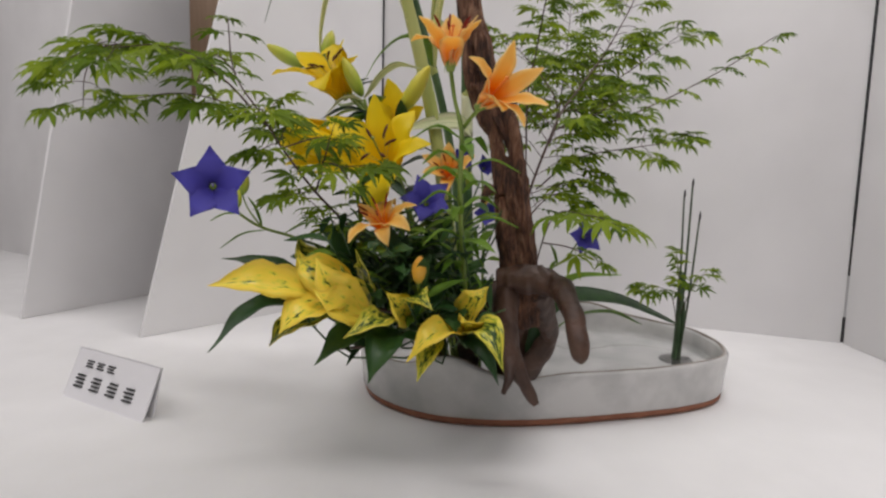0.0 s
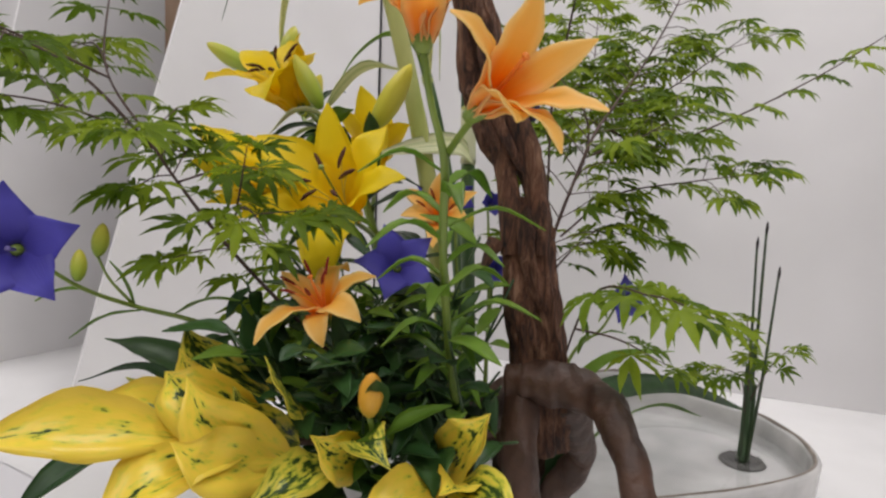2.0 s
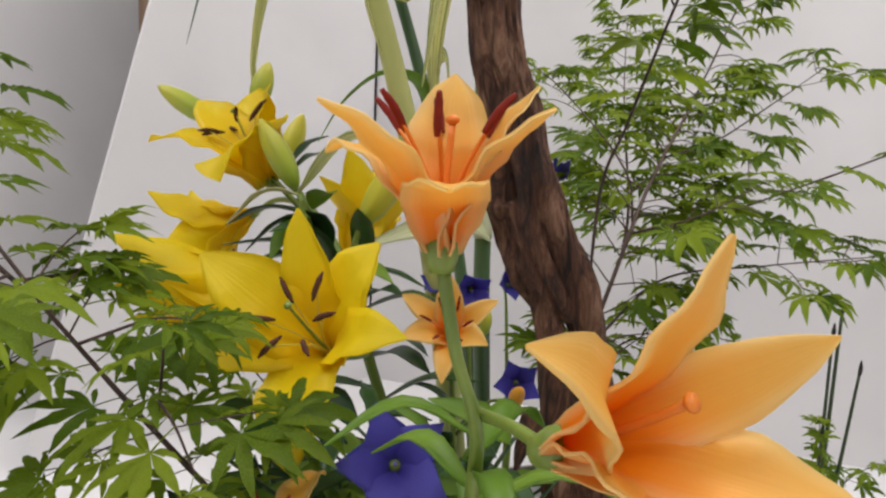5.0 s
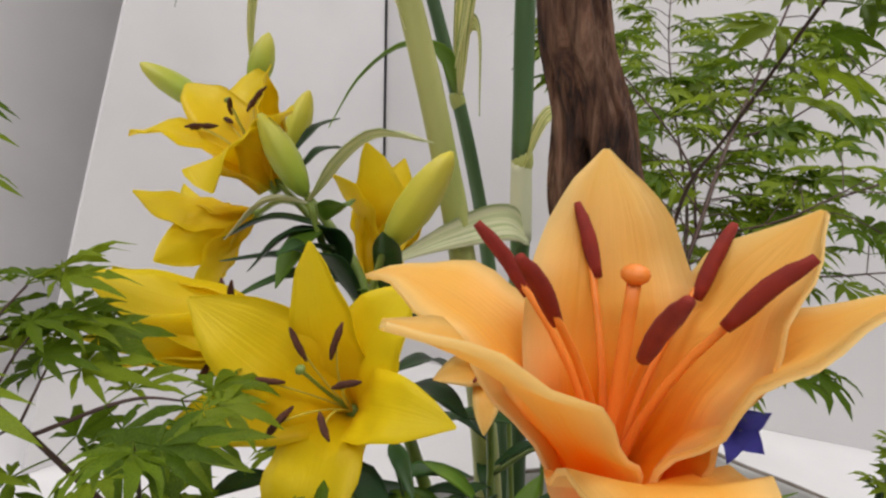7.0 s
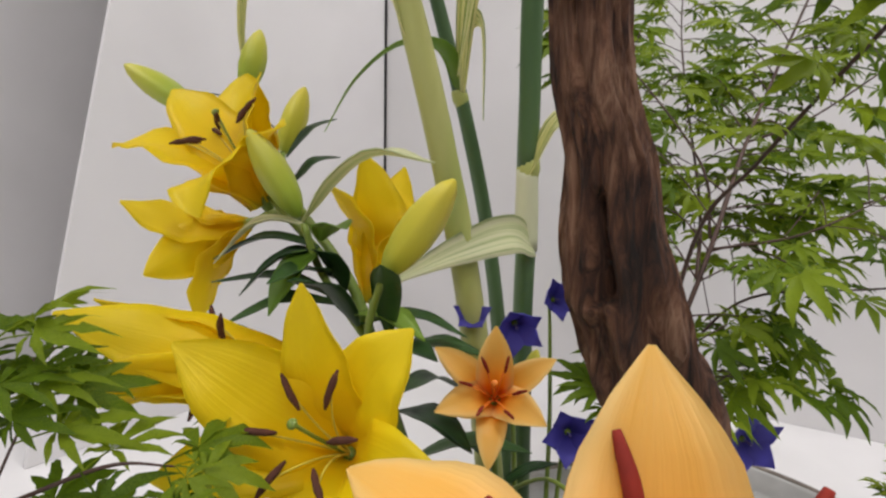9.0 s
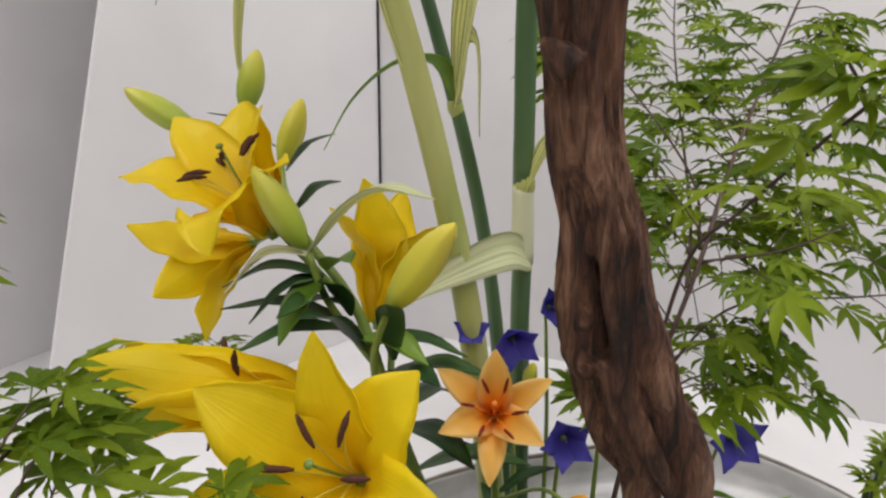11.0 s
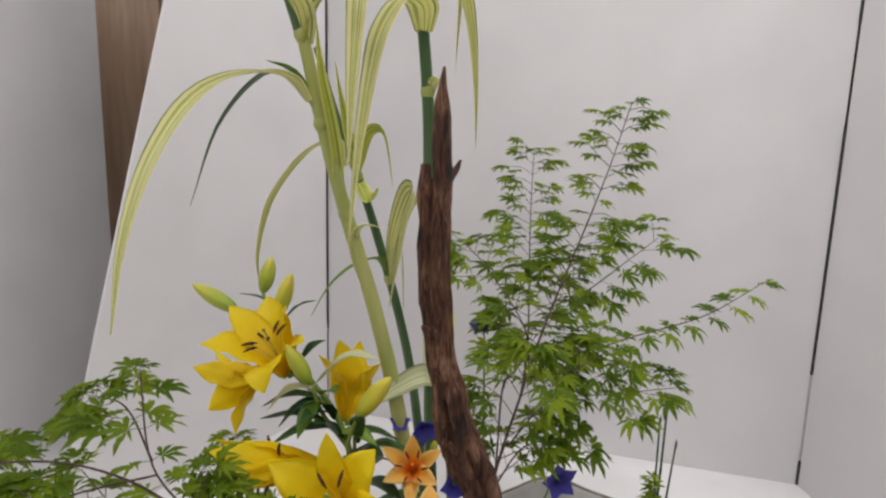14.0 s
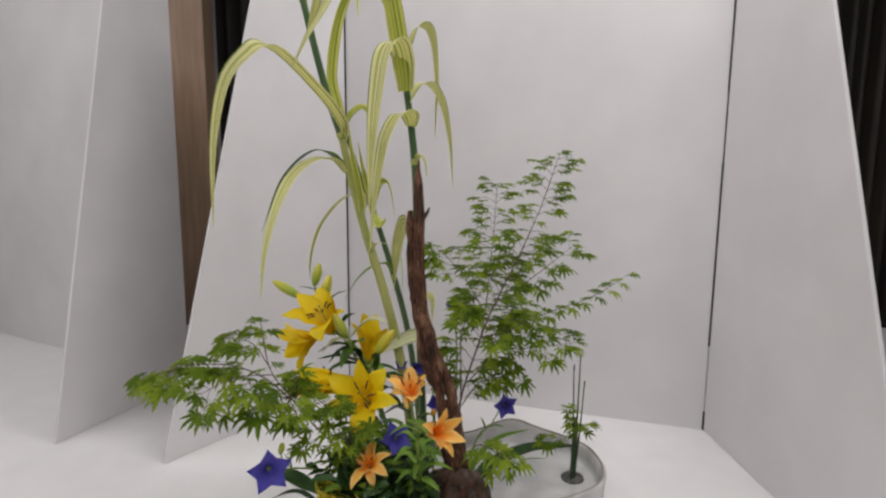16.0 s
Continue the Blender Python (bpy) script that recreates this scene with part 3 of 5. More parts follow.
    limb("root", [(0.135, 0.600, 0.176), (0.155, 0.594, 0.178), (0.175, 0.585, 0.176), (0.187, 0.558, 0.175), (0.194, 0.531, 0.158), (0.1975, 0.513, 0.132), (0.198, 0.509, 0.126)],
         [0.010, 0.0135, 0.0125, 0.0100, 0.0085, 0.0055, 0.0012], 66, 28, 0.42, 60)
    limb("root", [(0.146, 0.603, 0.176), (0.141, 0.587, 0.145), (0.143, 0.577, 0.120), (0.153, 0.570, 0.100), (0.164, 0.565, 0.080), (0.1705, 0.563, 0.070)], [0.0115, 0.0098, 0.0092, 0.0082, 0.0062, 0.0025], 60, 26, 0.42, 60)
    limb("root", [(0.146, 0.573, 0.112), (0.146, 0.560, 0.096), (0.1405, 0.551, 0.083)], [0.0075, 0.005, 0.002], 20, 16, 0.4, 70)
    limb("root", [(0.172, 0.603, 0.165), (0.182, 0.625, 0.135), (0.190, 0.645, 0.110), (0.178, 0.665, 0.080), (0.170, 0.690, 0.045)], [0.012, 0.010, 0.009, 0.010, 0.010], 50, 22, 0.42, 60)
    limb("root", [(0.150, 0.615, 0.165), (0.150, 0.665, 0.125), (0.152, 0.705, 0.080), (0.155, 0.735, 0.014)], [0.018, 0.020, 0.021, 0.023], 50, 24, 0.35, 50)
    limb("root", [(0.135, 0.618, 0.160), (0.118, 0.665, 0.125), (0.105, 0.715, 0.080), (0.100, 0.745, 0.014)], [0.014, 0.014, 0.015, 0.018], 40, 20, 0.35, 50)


driftwood()

# ---- plants: shared builders ----
def frame_z(at, axis, up=(0, 0, 1), spin=0.0, size=1.0):
    """A pose whose z runs along axis and whose x points as near to up as it can."""
    z = Vector(axis).normalized()
    x = Vector(up) - z * Vector(up).dot(z)
    x = (x if x.length > 1e-4 else z.orthogonal()).normalized()
    y = z.cross(x)
    m = Matrix((x, y, z)).transposed().to_4x4()
    return Matrix.Translation(at) @ m @ Matrix.Rotation(radians(spin), 4, "Z") @ Matrix.Diagonal((size, size, size, 1))


def stem(name, parent, pts, radii, mat=None, n=None, label="", seg=8, lump=0.05):
    bm = bmesh.new()
    tube(bm, pts, radii, n or 5 * len(pts), seg, lump, 60)
    return part(name, bm, mat or M_STEM, parent, label)


def arc(length, theta0, theta1, n=9, power=1.0):
    """A profile in the x-z plane: it leaves along z at theta0 degrees and bends over to theta1."""
    pts, x, z = [(0.0, 0.0, 0.0)], 0.0, 0.0
    for i in range(n - 1):
        a = radians(theta0 + (theta1 - theta0) * ((i + 0.5) / (n - 1)) ** power)
        x += math.sin(a) * length / (n - 1)
        z += math.cos(a) * length / (n - 1)
        pts.append((x, 0.0, z))
    return pts


def arc_to(rho, h, start, power):
    """Length and last angle of the arc that leaves at start degrees and ends rho out and h up."""
    want = math.atan2(rho, h)
    lo, hi = start - 90.0, start + 260.0
    for _ in range(40):
        mid = (lo + hi) / 2
        e = arc(1.0, start, mid, 11, power)[-1]
        lo, hi = (mid, hi) if math.atan2(e[0], e[2]) < want else (lo, mid)
    e = arc(1.0, start, lo, 11, power)[-1]
    return math.hypot(rho, h) / math.hypot(e[0], e[2]), lo


PETALS = {}


def petal_mesh(key, mat, length, width, theta0, theta1, power, fold, wave, seed):
    k = (key, seed)
    if k not in PETALS:
        w = [0.22, 0.50, 0.80, 0.97, 1.0, 0.95, 0.79, 0.48, 0.05]
        bm = blade(arc(length, theta0, theta1, 9, power), [width * v for v in w], (-1, 0, 0.2), 16, 6, fold, wave, 0.0007, 0.0, seed=seed * 1.7)
        PETALS[k] = mesh_of("petal", bm, mat)
    return PETALS[k]


STAMENS = {}


def stamen_mesh(key, fil, anther, length, theta, size):
    if key not in STAMENS:
        bm = bmesh.new()
        p = arc(length, 4, theta, 6)
        tube(bm, p, [0.0007, 0.0005, 0.0004], 8, 6)
        c = Vector(p[-1])
        lie = Vector((0.93, 0.1, 0.36)) if key[0] == "yellow" else Vector((0.62, 0.1, 0.78))
        tube(bm, [c - lie * size * 0.5, c + Vector((0, 0, size * 0.06)), c + lie * size * 0.5], [0.0006, size * 0.088, size * 0.098, size * 0.088, 0.0005], 9, 8, 0.2, 300, 1)
        STAMENS[key] = mesh_of("stamen", bm, [fil, anther])
    return STAMENS[key]


def lily_flower(parent, key, at, axis, spin=0, size=1.0, opening=1.0, up=(0, 0, 1), stamens=True, tips=None):
    """Six petals, six stamens and a pistil, opening along axis; tips give each petal its tip, half width, first angle and bend."""
    yellow = key == "yellow"
    mat, fil, anther = (M_YELLOW, M_FILY, M_ANTHERB) if yellow else (M_ORANGE, M_FILO, M_ANTHERR)
    L, W = (0.085, 0.0212) if yellow else (0.0455, 0.0092)
    m = frame_z(at, axis, up, spin, size)
    bm = bmesh.new()
    tube(bm, [(0, 0, -0.004), (0, 0, 0.002), (0, 0, 0.007)], [0.0028, 0.0045, 0.002], 6, 10)
    tube(bm, [(0, 0, 0.004), (0.001, 0, L * 0.35), (0.003, 0, L * 0.62)], [0.0011, 0.0008, 0.0008], 8, 7, 0, 1, 1)
    g = bmesh.ops.create_icosphere(bm, subdivisions=2, radius=0.0022 if yellow else 0.0016, matrix=Matrix.Translation((0.003, 0, L * 0.63)) @ Matrix.Diagonal((1, 1, 0.7, 1)))
    for f in {f for v in g["verts"] for f in v.link_faces}:
        f.material_index = 1
    flower = put("flower", mesh_of("flower", bm, [M_STEM, M_STEM if yellow else M_FILO]), parent, m)
    for k, (tip, width, start, power) in enumerate(tips or ()):
        reach = m.inverted() @ Vector(tip)
        rho = math.hypot(reach.x, reach.y)
        length, bend = arc_to(rho, reach.z, start, power)
        w = [0.46, 0.68, 0.88, 0.99, 1.0, 0.93, 0.76, 0.46, 0.04]
        bm = blade(arc(length, start, bend, 11, power), [width / size * v for v in w], (-1, 0, 0.2), 18, 6, 0.14 if k % 2 else 0.20, 0.09, 0.0007, 0.0, seed=k * 1.7)
        put("petal", mesh_of("petal", bm, mat), flower, m @ Matrix.Rotation(math.atan2(reach.y, reach.x), 4, "Z") @ Matrix.Translation((0.0012, 0, 0.0004 * (k % 2))))
    for k, a in enumerate(() if tips else range(0, 360, 60)):
        outer = k % 2
        bend = random.uniform(-6, 6)
        t0, t1 = (14 + 10 * outer) * opening, (88 + 14 * outer) * opening + bend
        if not yellow:
            t0, t1 = (10 + 6 * outer) * opening, (78 + 26 * outer) * opening + bend
        me = petal_mesh((key, round(t0), round(t1)), mat, L, W * (0.82 if outer else 1.0), t0, t1, 0.75 if yellow else 1.25, 0.30 if not outer else 0.22, 0.13 if yellow else 0.08, k)
        put("petal", me, flower, m @ Matrix.Rotation(radians(a + random.uniform(-3, 3)), 4, "Z") @ Matrix.Translation((0.0015, 0, 0.0005 * outer)) @ Matrix.Scale(random.uniform(0.94, 1.04), 4))
    for k in range(6 if stamens else 0):
        me = stamen_mesh((key, k % 2), fil, anther, L * (0.60 if yellow else 0.72), (46 if yellow else 44) * min(1, opening) + 5 * (k % 2), 0.0158 if yellow else 0.0098)
        put("stamen", me, flower, m @ Matrix.Rotation(radians(30 + 60 * k + random.uniform(-7, 7)), 4, "Z"))
    return flower


def bud(parent, base, tip, r, mat, name="bud"):
    """A closed three-sided flower bud."""
    base, tip = Vector(base), Vector(tip)
    L = (tip - base).length
    bm = bmesh.new()
    uv = bm.loops.layers.uv.verify()
    prof = [(0, 0.22), (0.06, 0.5), (0.2, 0.82), (0.4, 1.0), (0.6, 0.97), (0.78, 0.75), (0.92, 0.45), (1.0, 0.12)]
    rows = []
    for s, w in prof:
        row = []
        for k in range(18):
            a = 2 * math.pi * k / 18
            q = 1 + 0.15 * abs(math.cos(1.5 * a)) - 0.07 + 0.06 * math.cos(6 * a + 1)
            row.append((bm.verts.new((math.cos(a) * w * r * q, math.sin(a) * w * r * q, s * L)), k / 18, s))
        rows.append(row)

    def face(vs):
        f = bm.faces.new([v[0] for v in vs])
        for loop, v in zip(f.loops, vs):
            loop[uv].uv = (v[1], v[2])
    for i in range(len(rows) - 1):
        for k in range(18):
            face([rows[i][k], rows[i][(k + 1) % 18], rows[i + 1][(k + 1) % 18], rows[i + 1][k]])
    face(rows[-1])
    face(rows[0][::-1])
    return put(name, mesh_of(name, bm, mat), parent, frame_z(base, tip - base, (0.3, -1, 0.2)))


def lance(parent, pts, width, mat, up=(0, 0, 1), fold=0.3, wave=0.06, shape=None, n=12, name="leaf", label="", twist=0.0):
    """A leaf on its own path."""
    shape = shape or [0.18, 0.65, 0.95, 1.0, 0.85, 0.5, 0.03]
    bm = blade(pts, [width * s for s in shape], up, n, 4, fold, wave, 0.0005, twist, seed=random.random() * 6)
    return part(name, bm, mat, parent, label)


def lance_to(parent, base, tip, width, mat, sag=0.15, **kw):
    a, b = Vector(base), Vector(tip)
    mid = (a + b) / 2 + Vector((0, 0, sag * (b - a).length))
    return lance(parent, [a, mid, b], width, mat, **kw)


# ---- variegated canes ----
RIBBON = [0.55, 0.95, 1.0, 0.95, 0.8, 0.55, 0.28, 0.03]


def canes():
    group = "variegated reed canes"
    a = thing("reed_cane", (0.095, 0.745, 0.02), "tall pale green reed cane with cream-striped arching leaves", "reed", group)
    stem("stem", a, [(0.095, 0.745, 0.02), (0.082, 0.742, 0.18), (0.066, 0.74, 0.29), (0.053, 0.738, 0.357), (0.035, 0.727, 0.433), (0.014, 0.715, 0.508), (-0.006, 0.706, 0.59), (-0.021, 0.699, 0.664)],
         [0.0085, 0.0085, 0.008, 0.0078, 0.0072, 0.0065, 0.0059, 0.0054], M_CANE, 60, seg=14)
    stem("stem", a, [(-0.021, 0.699, 0.66), (-0.041, 0.684, 0.732), (-0.066, 0.67, 0.844), (-0.08, 0.665, 0.92)], [0.0055, 0.0052, 0.0046, 0.004], M_CANEDARK, 24, seg=12)
    for p in ((-0.021, 0.699, 0.662), (0.014, 0.715, 0.508), (-0.006, 0.706, 0.588), (0.048, 0.736, 0.378)):
        q = Vector(p)
        stem("node", a, [q - Vector((-0.001, 0, 0.005)), q, q + Vector((-0.001, 0, 0.005))], [0.0060, 0.0074, 0.0063], M_CANE, 8, seg=14)
    lance(a, [(-0.016, 0.698, 0.606), (-0.03, 0.69, 0.624), (-0.051, 0.66, 0.624), (-0.069, 0.60, 0.603), (-0.080, 0.55, 0.561), (-0.087, 0.52, 0.509), (-0.088, 0.503, 0.458)], 0.0108, M_STRIPE, (0, 0.2, 1), 0.25, 0.02, RIBBON, 26)
    lance(a, [(-0.021, 0.70, 0.655), (-0.022, 0.68, 0.680), (-0.042, 0.62, 0.714), (-0.074, 0.53, 0.75), (-0.091, 0.50, 0.738), (-0.114, 0.49, 0.704), (-0.126, 0.48, 0.635), (-0.126, 0.466, 0.546)], 0.0145, M_STRIPE, (0.5, 0.5, 0.8), 0.45, 0.02, [0.6, 1, 1, 0.95, 0.85, 0.65, 0.35, 0.03], 30)
    lance(a, [(-0.019, 0.70, 0.655), (-0.026, 0.70, 0.70), (-0.036, 0.702, 0.745), (-0.028, 0.71, 0.817), (-0.014, 0.72, 0.862), (0.004, 0.70, 0.87), (0.012, 0.66, 0.82)], 0.0105, M_SHEATH, (0.8, -0.6, 0), 0.4, 0.02, RIBBON, 26)
    lance(a, [(-0.018, 0.70, 0.655), (-0.006, 0.694, 0.685), (0.012, 0.69, 0.70), (0.022, 0.69, 0.692)], 0.010, M_SHEATH, (-0.6, -0.4, 0.6), 0.6, 0.02, [0.7, 1, 0.9, 0.6, 0.1], 12)
    lance(a, [(0.010, 0.716, 0.552), (0.0, 0.73, 0.575), (-0.036, 0.76, 0.557), (-0.075, 0.79, 0.511), (-0.095, 0.81, 0.455), (-0.101, 0.83, 0.415)], 0.008, M_STRIPE, (0, 0, 1), 0.25, 0.02, RIBBON, 22)
    lance(a, [(-0.012, 0.71, 0.595), (-0.02, 0.72, 0.616), (-0.081, 0.80, 0.642), (-0.159, 0.88, 0.592), (-0.208, 0.91, 0.492)], 0.0045, M_STEMDARK, (0, 0, 1), 0.3, 0.02, RIBBON, 22)
    lance(a, [(-0.002, 0.705, 0.575), (-0.016, 0.704, 0.61), (-0.03, 0.70, 0.632), (-0.052, 0.70, 0.64)], 0.0055, M_LEAFMID, (0, 0.3, 1), 0.3, 0.02, RIBBON, 12)
    lance(a, [(0.008, 0.715, 0.53), (0.004, 0.70, 0.58), (-0.004, 0.69, 0.63), (-0.008, 0.695, 0.672)], 0.0065, M_SHEATH, (0.6, -0.7, 0), 0.5, 0.02, RIBBON, 14)
    lance(a, [(0.030, 0.722, 0.44), (0.020, 0.715, 0.48), (0.030, 0.70, 0.50), (0.052, 0.70, 0.497)], 0.005, M_STRIPE, (0, -0.5, 0.8), 0.3, 0.02, RIBBON, 14)
    lance(a, [(-0.060, 0.672, 0.80), (-0.035, 0.64, 0.85), (-0.021, 0.61, 0.83), (-0.035, 0.55, 0.772), (-0.049, 0.52, 0.724)], 0.006, M_STRIPE, (0.3, 0, 1), 0.2, 0.02, RIBBON, 18)
    lance(a, [(-0.066, 0.67, 0.84), (-0.07, 0.66, 0.9), (-0.10, 0.62, 0.94), (-0.13, 0.57, 0.90)], 0.010, M_SHEATH, (0, 0.3, 1), 0.4, 0.02, RIBBON, 18)

    b = thing("reed_cane", (0.105, 0.84, 0.02), "slender dark green reed cane with small striped leaves", "reed", group)
    stem("stem", b, [(0.105, 0.84, 0.02), (0.088, 0.85, 0.20), (0.072, 0.86, 0.309), (0.049, 0.86, 0.406), (0.016, 0.86, 0.515), (-0.012, 0.86, 0.591), (-0.04, 0.86, 0.68)], [0.006, 0.006, 0.0058, 0.0055, 0.005, 0.0045, 0.003], M_CANEDARK, 50, seg=12)
    for p in ((0.046, 0.86, 0.415), (0.008, 0.86, 0.538)):
        q = Vector(p)
        stem("node", b, [q - Vector((-0.002, 0, 0.006)), q, q + Vector((-0.002, 0, 0.006))], [0.0052, 0.0064, 0.0054], M_CANE, 8, seg=12)
    lance(b, [(0.046, 0.855, 0.42), (0.036, 0.83, 0.445), (0.012, 0.80, 0.444), (-0.014, 0.79, 0.422), (-0.033, 0.785, 0.390)], 0.0065, M_LEAFMID, (0, 0.2, 1), 0.35, 0.02, RIBBON, 18)
    lance(b, [(0.046, 0.855, 0.425), (0.05, 0.83, 0.46), (0.062, 0.80, 0.455), (0.066, 0.79, 0.40)], 0.0065, M_STRIPE, (0.4, -0.3, 0.8), 0.3, 0.02, RIBBON, 16)
    lance(b, [(0.006, 0.858, 0.54), (0.020, 0.84, 0.585), (0.040, 0.82, 0.585), (0.052, 0.81, 0.53)], 0.007, M_SHEATH, (0.3, 0, 1), 0.35, 0.02, RIBBON, 18)
    lance(b, [(0.006, 0.858, 0.54), (0.0, 0.84, 0.575), (-0.006, 0.83, 0.61), (-0.012, 0.82, 0.66)], 0.007, M_SHEATH, (0.7, -0.7, 0), 0.5, 0.02, RIBBON, 14)
    lance(b, [(0.010, 0.855, 0.53), (0.022, 0.84, 0.512), (0.03, 0.835, 0.515), (0.034, 0.83, 0.525)], 0.009, M_SHEATH, (0, -0.6, 0.7), 0.5, 0.02, [0.7, 1, 0.9, 0.3], 10)
    lance(b, [(0.046, 0.855, 0.42), (0.052, 0.80, 0.475), (0.066, 0.755, 0.523), (0.075, 0.735, 0.528), (0.066, 0.72, 0.498), (0.055, 0.715, 0.420)], 0.0105, M_STRIPE, (0.4, -0.2, 0.8), 0.2, 0.02, [0.4, 0.8, 1, 1, 0.9, 0.6, 0.05], 24)

    c = thing("reed_cane", (0.107, 0.785, 0.02), "tall blue-green reed cane with drooping cream-striped leaves", "reed", group)
    stem("stem", c, [(0.107, 0.785, 0.02), (0.102, 0.782, 0.173), (0.097, 0.78, 0.271), (0.096, 0.78, 0.325)], [0.0068, 0.0066, 0.0064, 0.0062], M_CANEDARK, 20, seg=12)
    stem("stem", c, [(0.096, 0.78, 0.322), (0.095, 0.78, 0.35), (0.094, 0.78, 0.372)], [0.0072, 0.0072, 0.0068], M_CREAM, 8, "pale cream sheath", 12)
    stem("stem", c, [(0.094, 0.78, 0.37), (0.091, 0.779, 0.469), (0.090, 0.768, 0.56), (0.087, 0.758, 0.621), (0.081, 0.755, 0.685), (0.073, 0.752, 0.743), (0.057, 0.75, 0.87), (0.05, 0.75, 0.95)], [0.0066, 0.0066, 0.0063, 0.006, 0.0056, 0.0052, 0.0045, 0.004], M_CANEDARK, 46, seg=12)
    for p in ((0.0805, 0.755, 0.685), (0.073, 0.752, 0.743), (0.0945, 0.78, 0.372), (0.087, 0.758, 0.625)):
        q = Vector(p)
        stem("node", c, [q - Vector((0, 0, 0.006)), q, q + Vector((0, 0, 0.006))], [0.0062, 0.0074, 0.0064], M_CANE, 8, seg=12)
    lance(c, [(0.074, 0.75, 0.735), (0.070, 0.74, 0.775), (0.062, 0.70, 0.796), (0.046, 0.665, 0.775), (0.036, 0.64, 0.70), (0.032, 0.62, 0.62), (0.030, 0.61, 0.553)], 0.0175, M_STRIPE, (0, 0.5, 1), 0.18, 0.02, [0.6, 1, 1, 0.95, 0.85, 0.6, 0.3, 0.03], 28)
    lance(c, [(0.082, 0.752, 0.678), (0.080, 0.72, 0.694), (0.064, 0.69, 0.690), (0.047, 0.66, 0.652), (0.036, 0.64, 0.58), (0.029, 0.62, 0.498)], 0.0155, M_STRIPE, (0, 0.4, 1), 0.18, 0.02, RIBBON, 26)
    lance(c, [(0.076, 0.75, 0.715), (0.09, 0.77, 0.742), (0.109, 0.80, 0.752), (0.132, 0.87, 0.732), (0.149, 0.95, 0.666), (0.157, 1.0, 0.575)], 0.0095, M_STRIPE, (0, 0, 1), 0.2, 0.02, RIBBON, 24)
    lance(c, [(0.070, 0.75, 0.76), (0.078, 0.76, 0.80), (0.092, 0.80, 0.842), (0.113, 0.84, 0.842), (0.122, 0.86, 0.769), (0.119, 0.88, 0.668)], 0.0095, M_STRIPE, (-0.3, -0.2, 1), 0.2, 0.02, RIBBON, 24)
    lance(c, [(0.074, 0.745, 0.732), (0.071, 0.735, 0.77), (0.060, 0.73, 0.84), (0.045, 0.72, 0.93), (0.04, 0.70, 1.0)], 0.0155, M_SHEATH, (0.3, -0.9, 0), -0.45, 0.02, [0.7, 1, 0.95, 0.8, 0.5], 20, "leaf", "yellow-edged sheathing leaf")
    lance(c, [(0.068, 0.76, 0.78), (0.05, 0.76, 0.84), (0.03, 0.75, 0.875), (0.012, 0.74, 0.87)], 0.009, M_SHEATH, (0.3, 0, 1), 0.3, 0.02, RIBBON, 18)
    lance(c, [(0.090, 0.757, 0.62), (0.094, 0.75, 0.635), (0.103, 0.74, 0.625), (0.107, 0.735, 0.60)], 0.006, M_STRIPE, (0, 0, 1), 0.3, 0.02, RIBBON, 12)
    lance(c, [(0.0945, 0.775, 0.37), (0.108, 0.77, 0.40), (0.117, 0.765, 0.395), (0.116, 0.76, 0.355)], 0.007, M_STRIPE, (0.3, -0.2, 1), 0.3, 0.02, RIBBON, 12)
    lance(c, [(0.100, 0.775, 0.325), (0.085, 0.755, 0.336), (0.055, 0.725, 0.331), (0.022, 0.692, 0.319)], 0.0120, M_PALE, (0, -0.8, 0.6), 0.25, 0.03, RIBBON, 18, "leaf", "pale cream leaf")


canes()


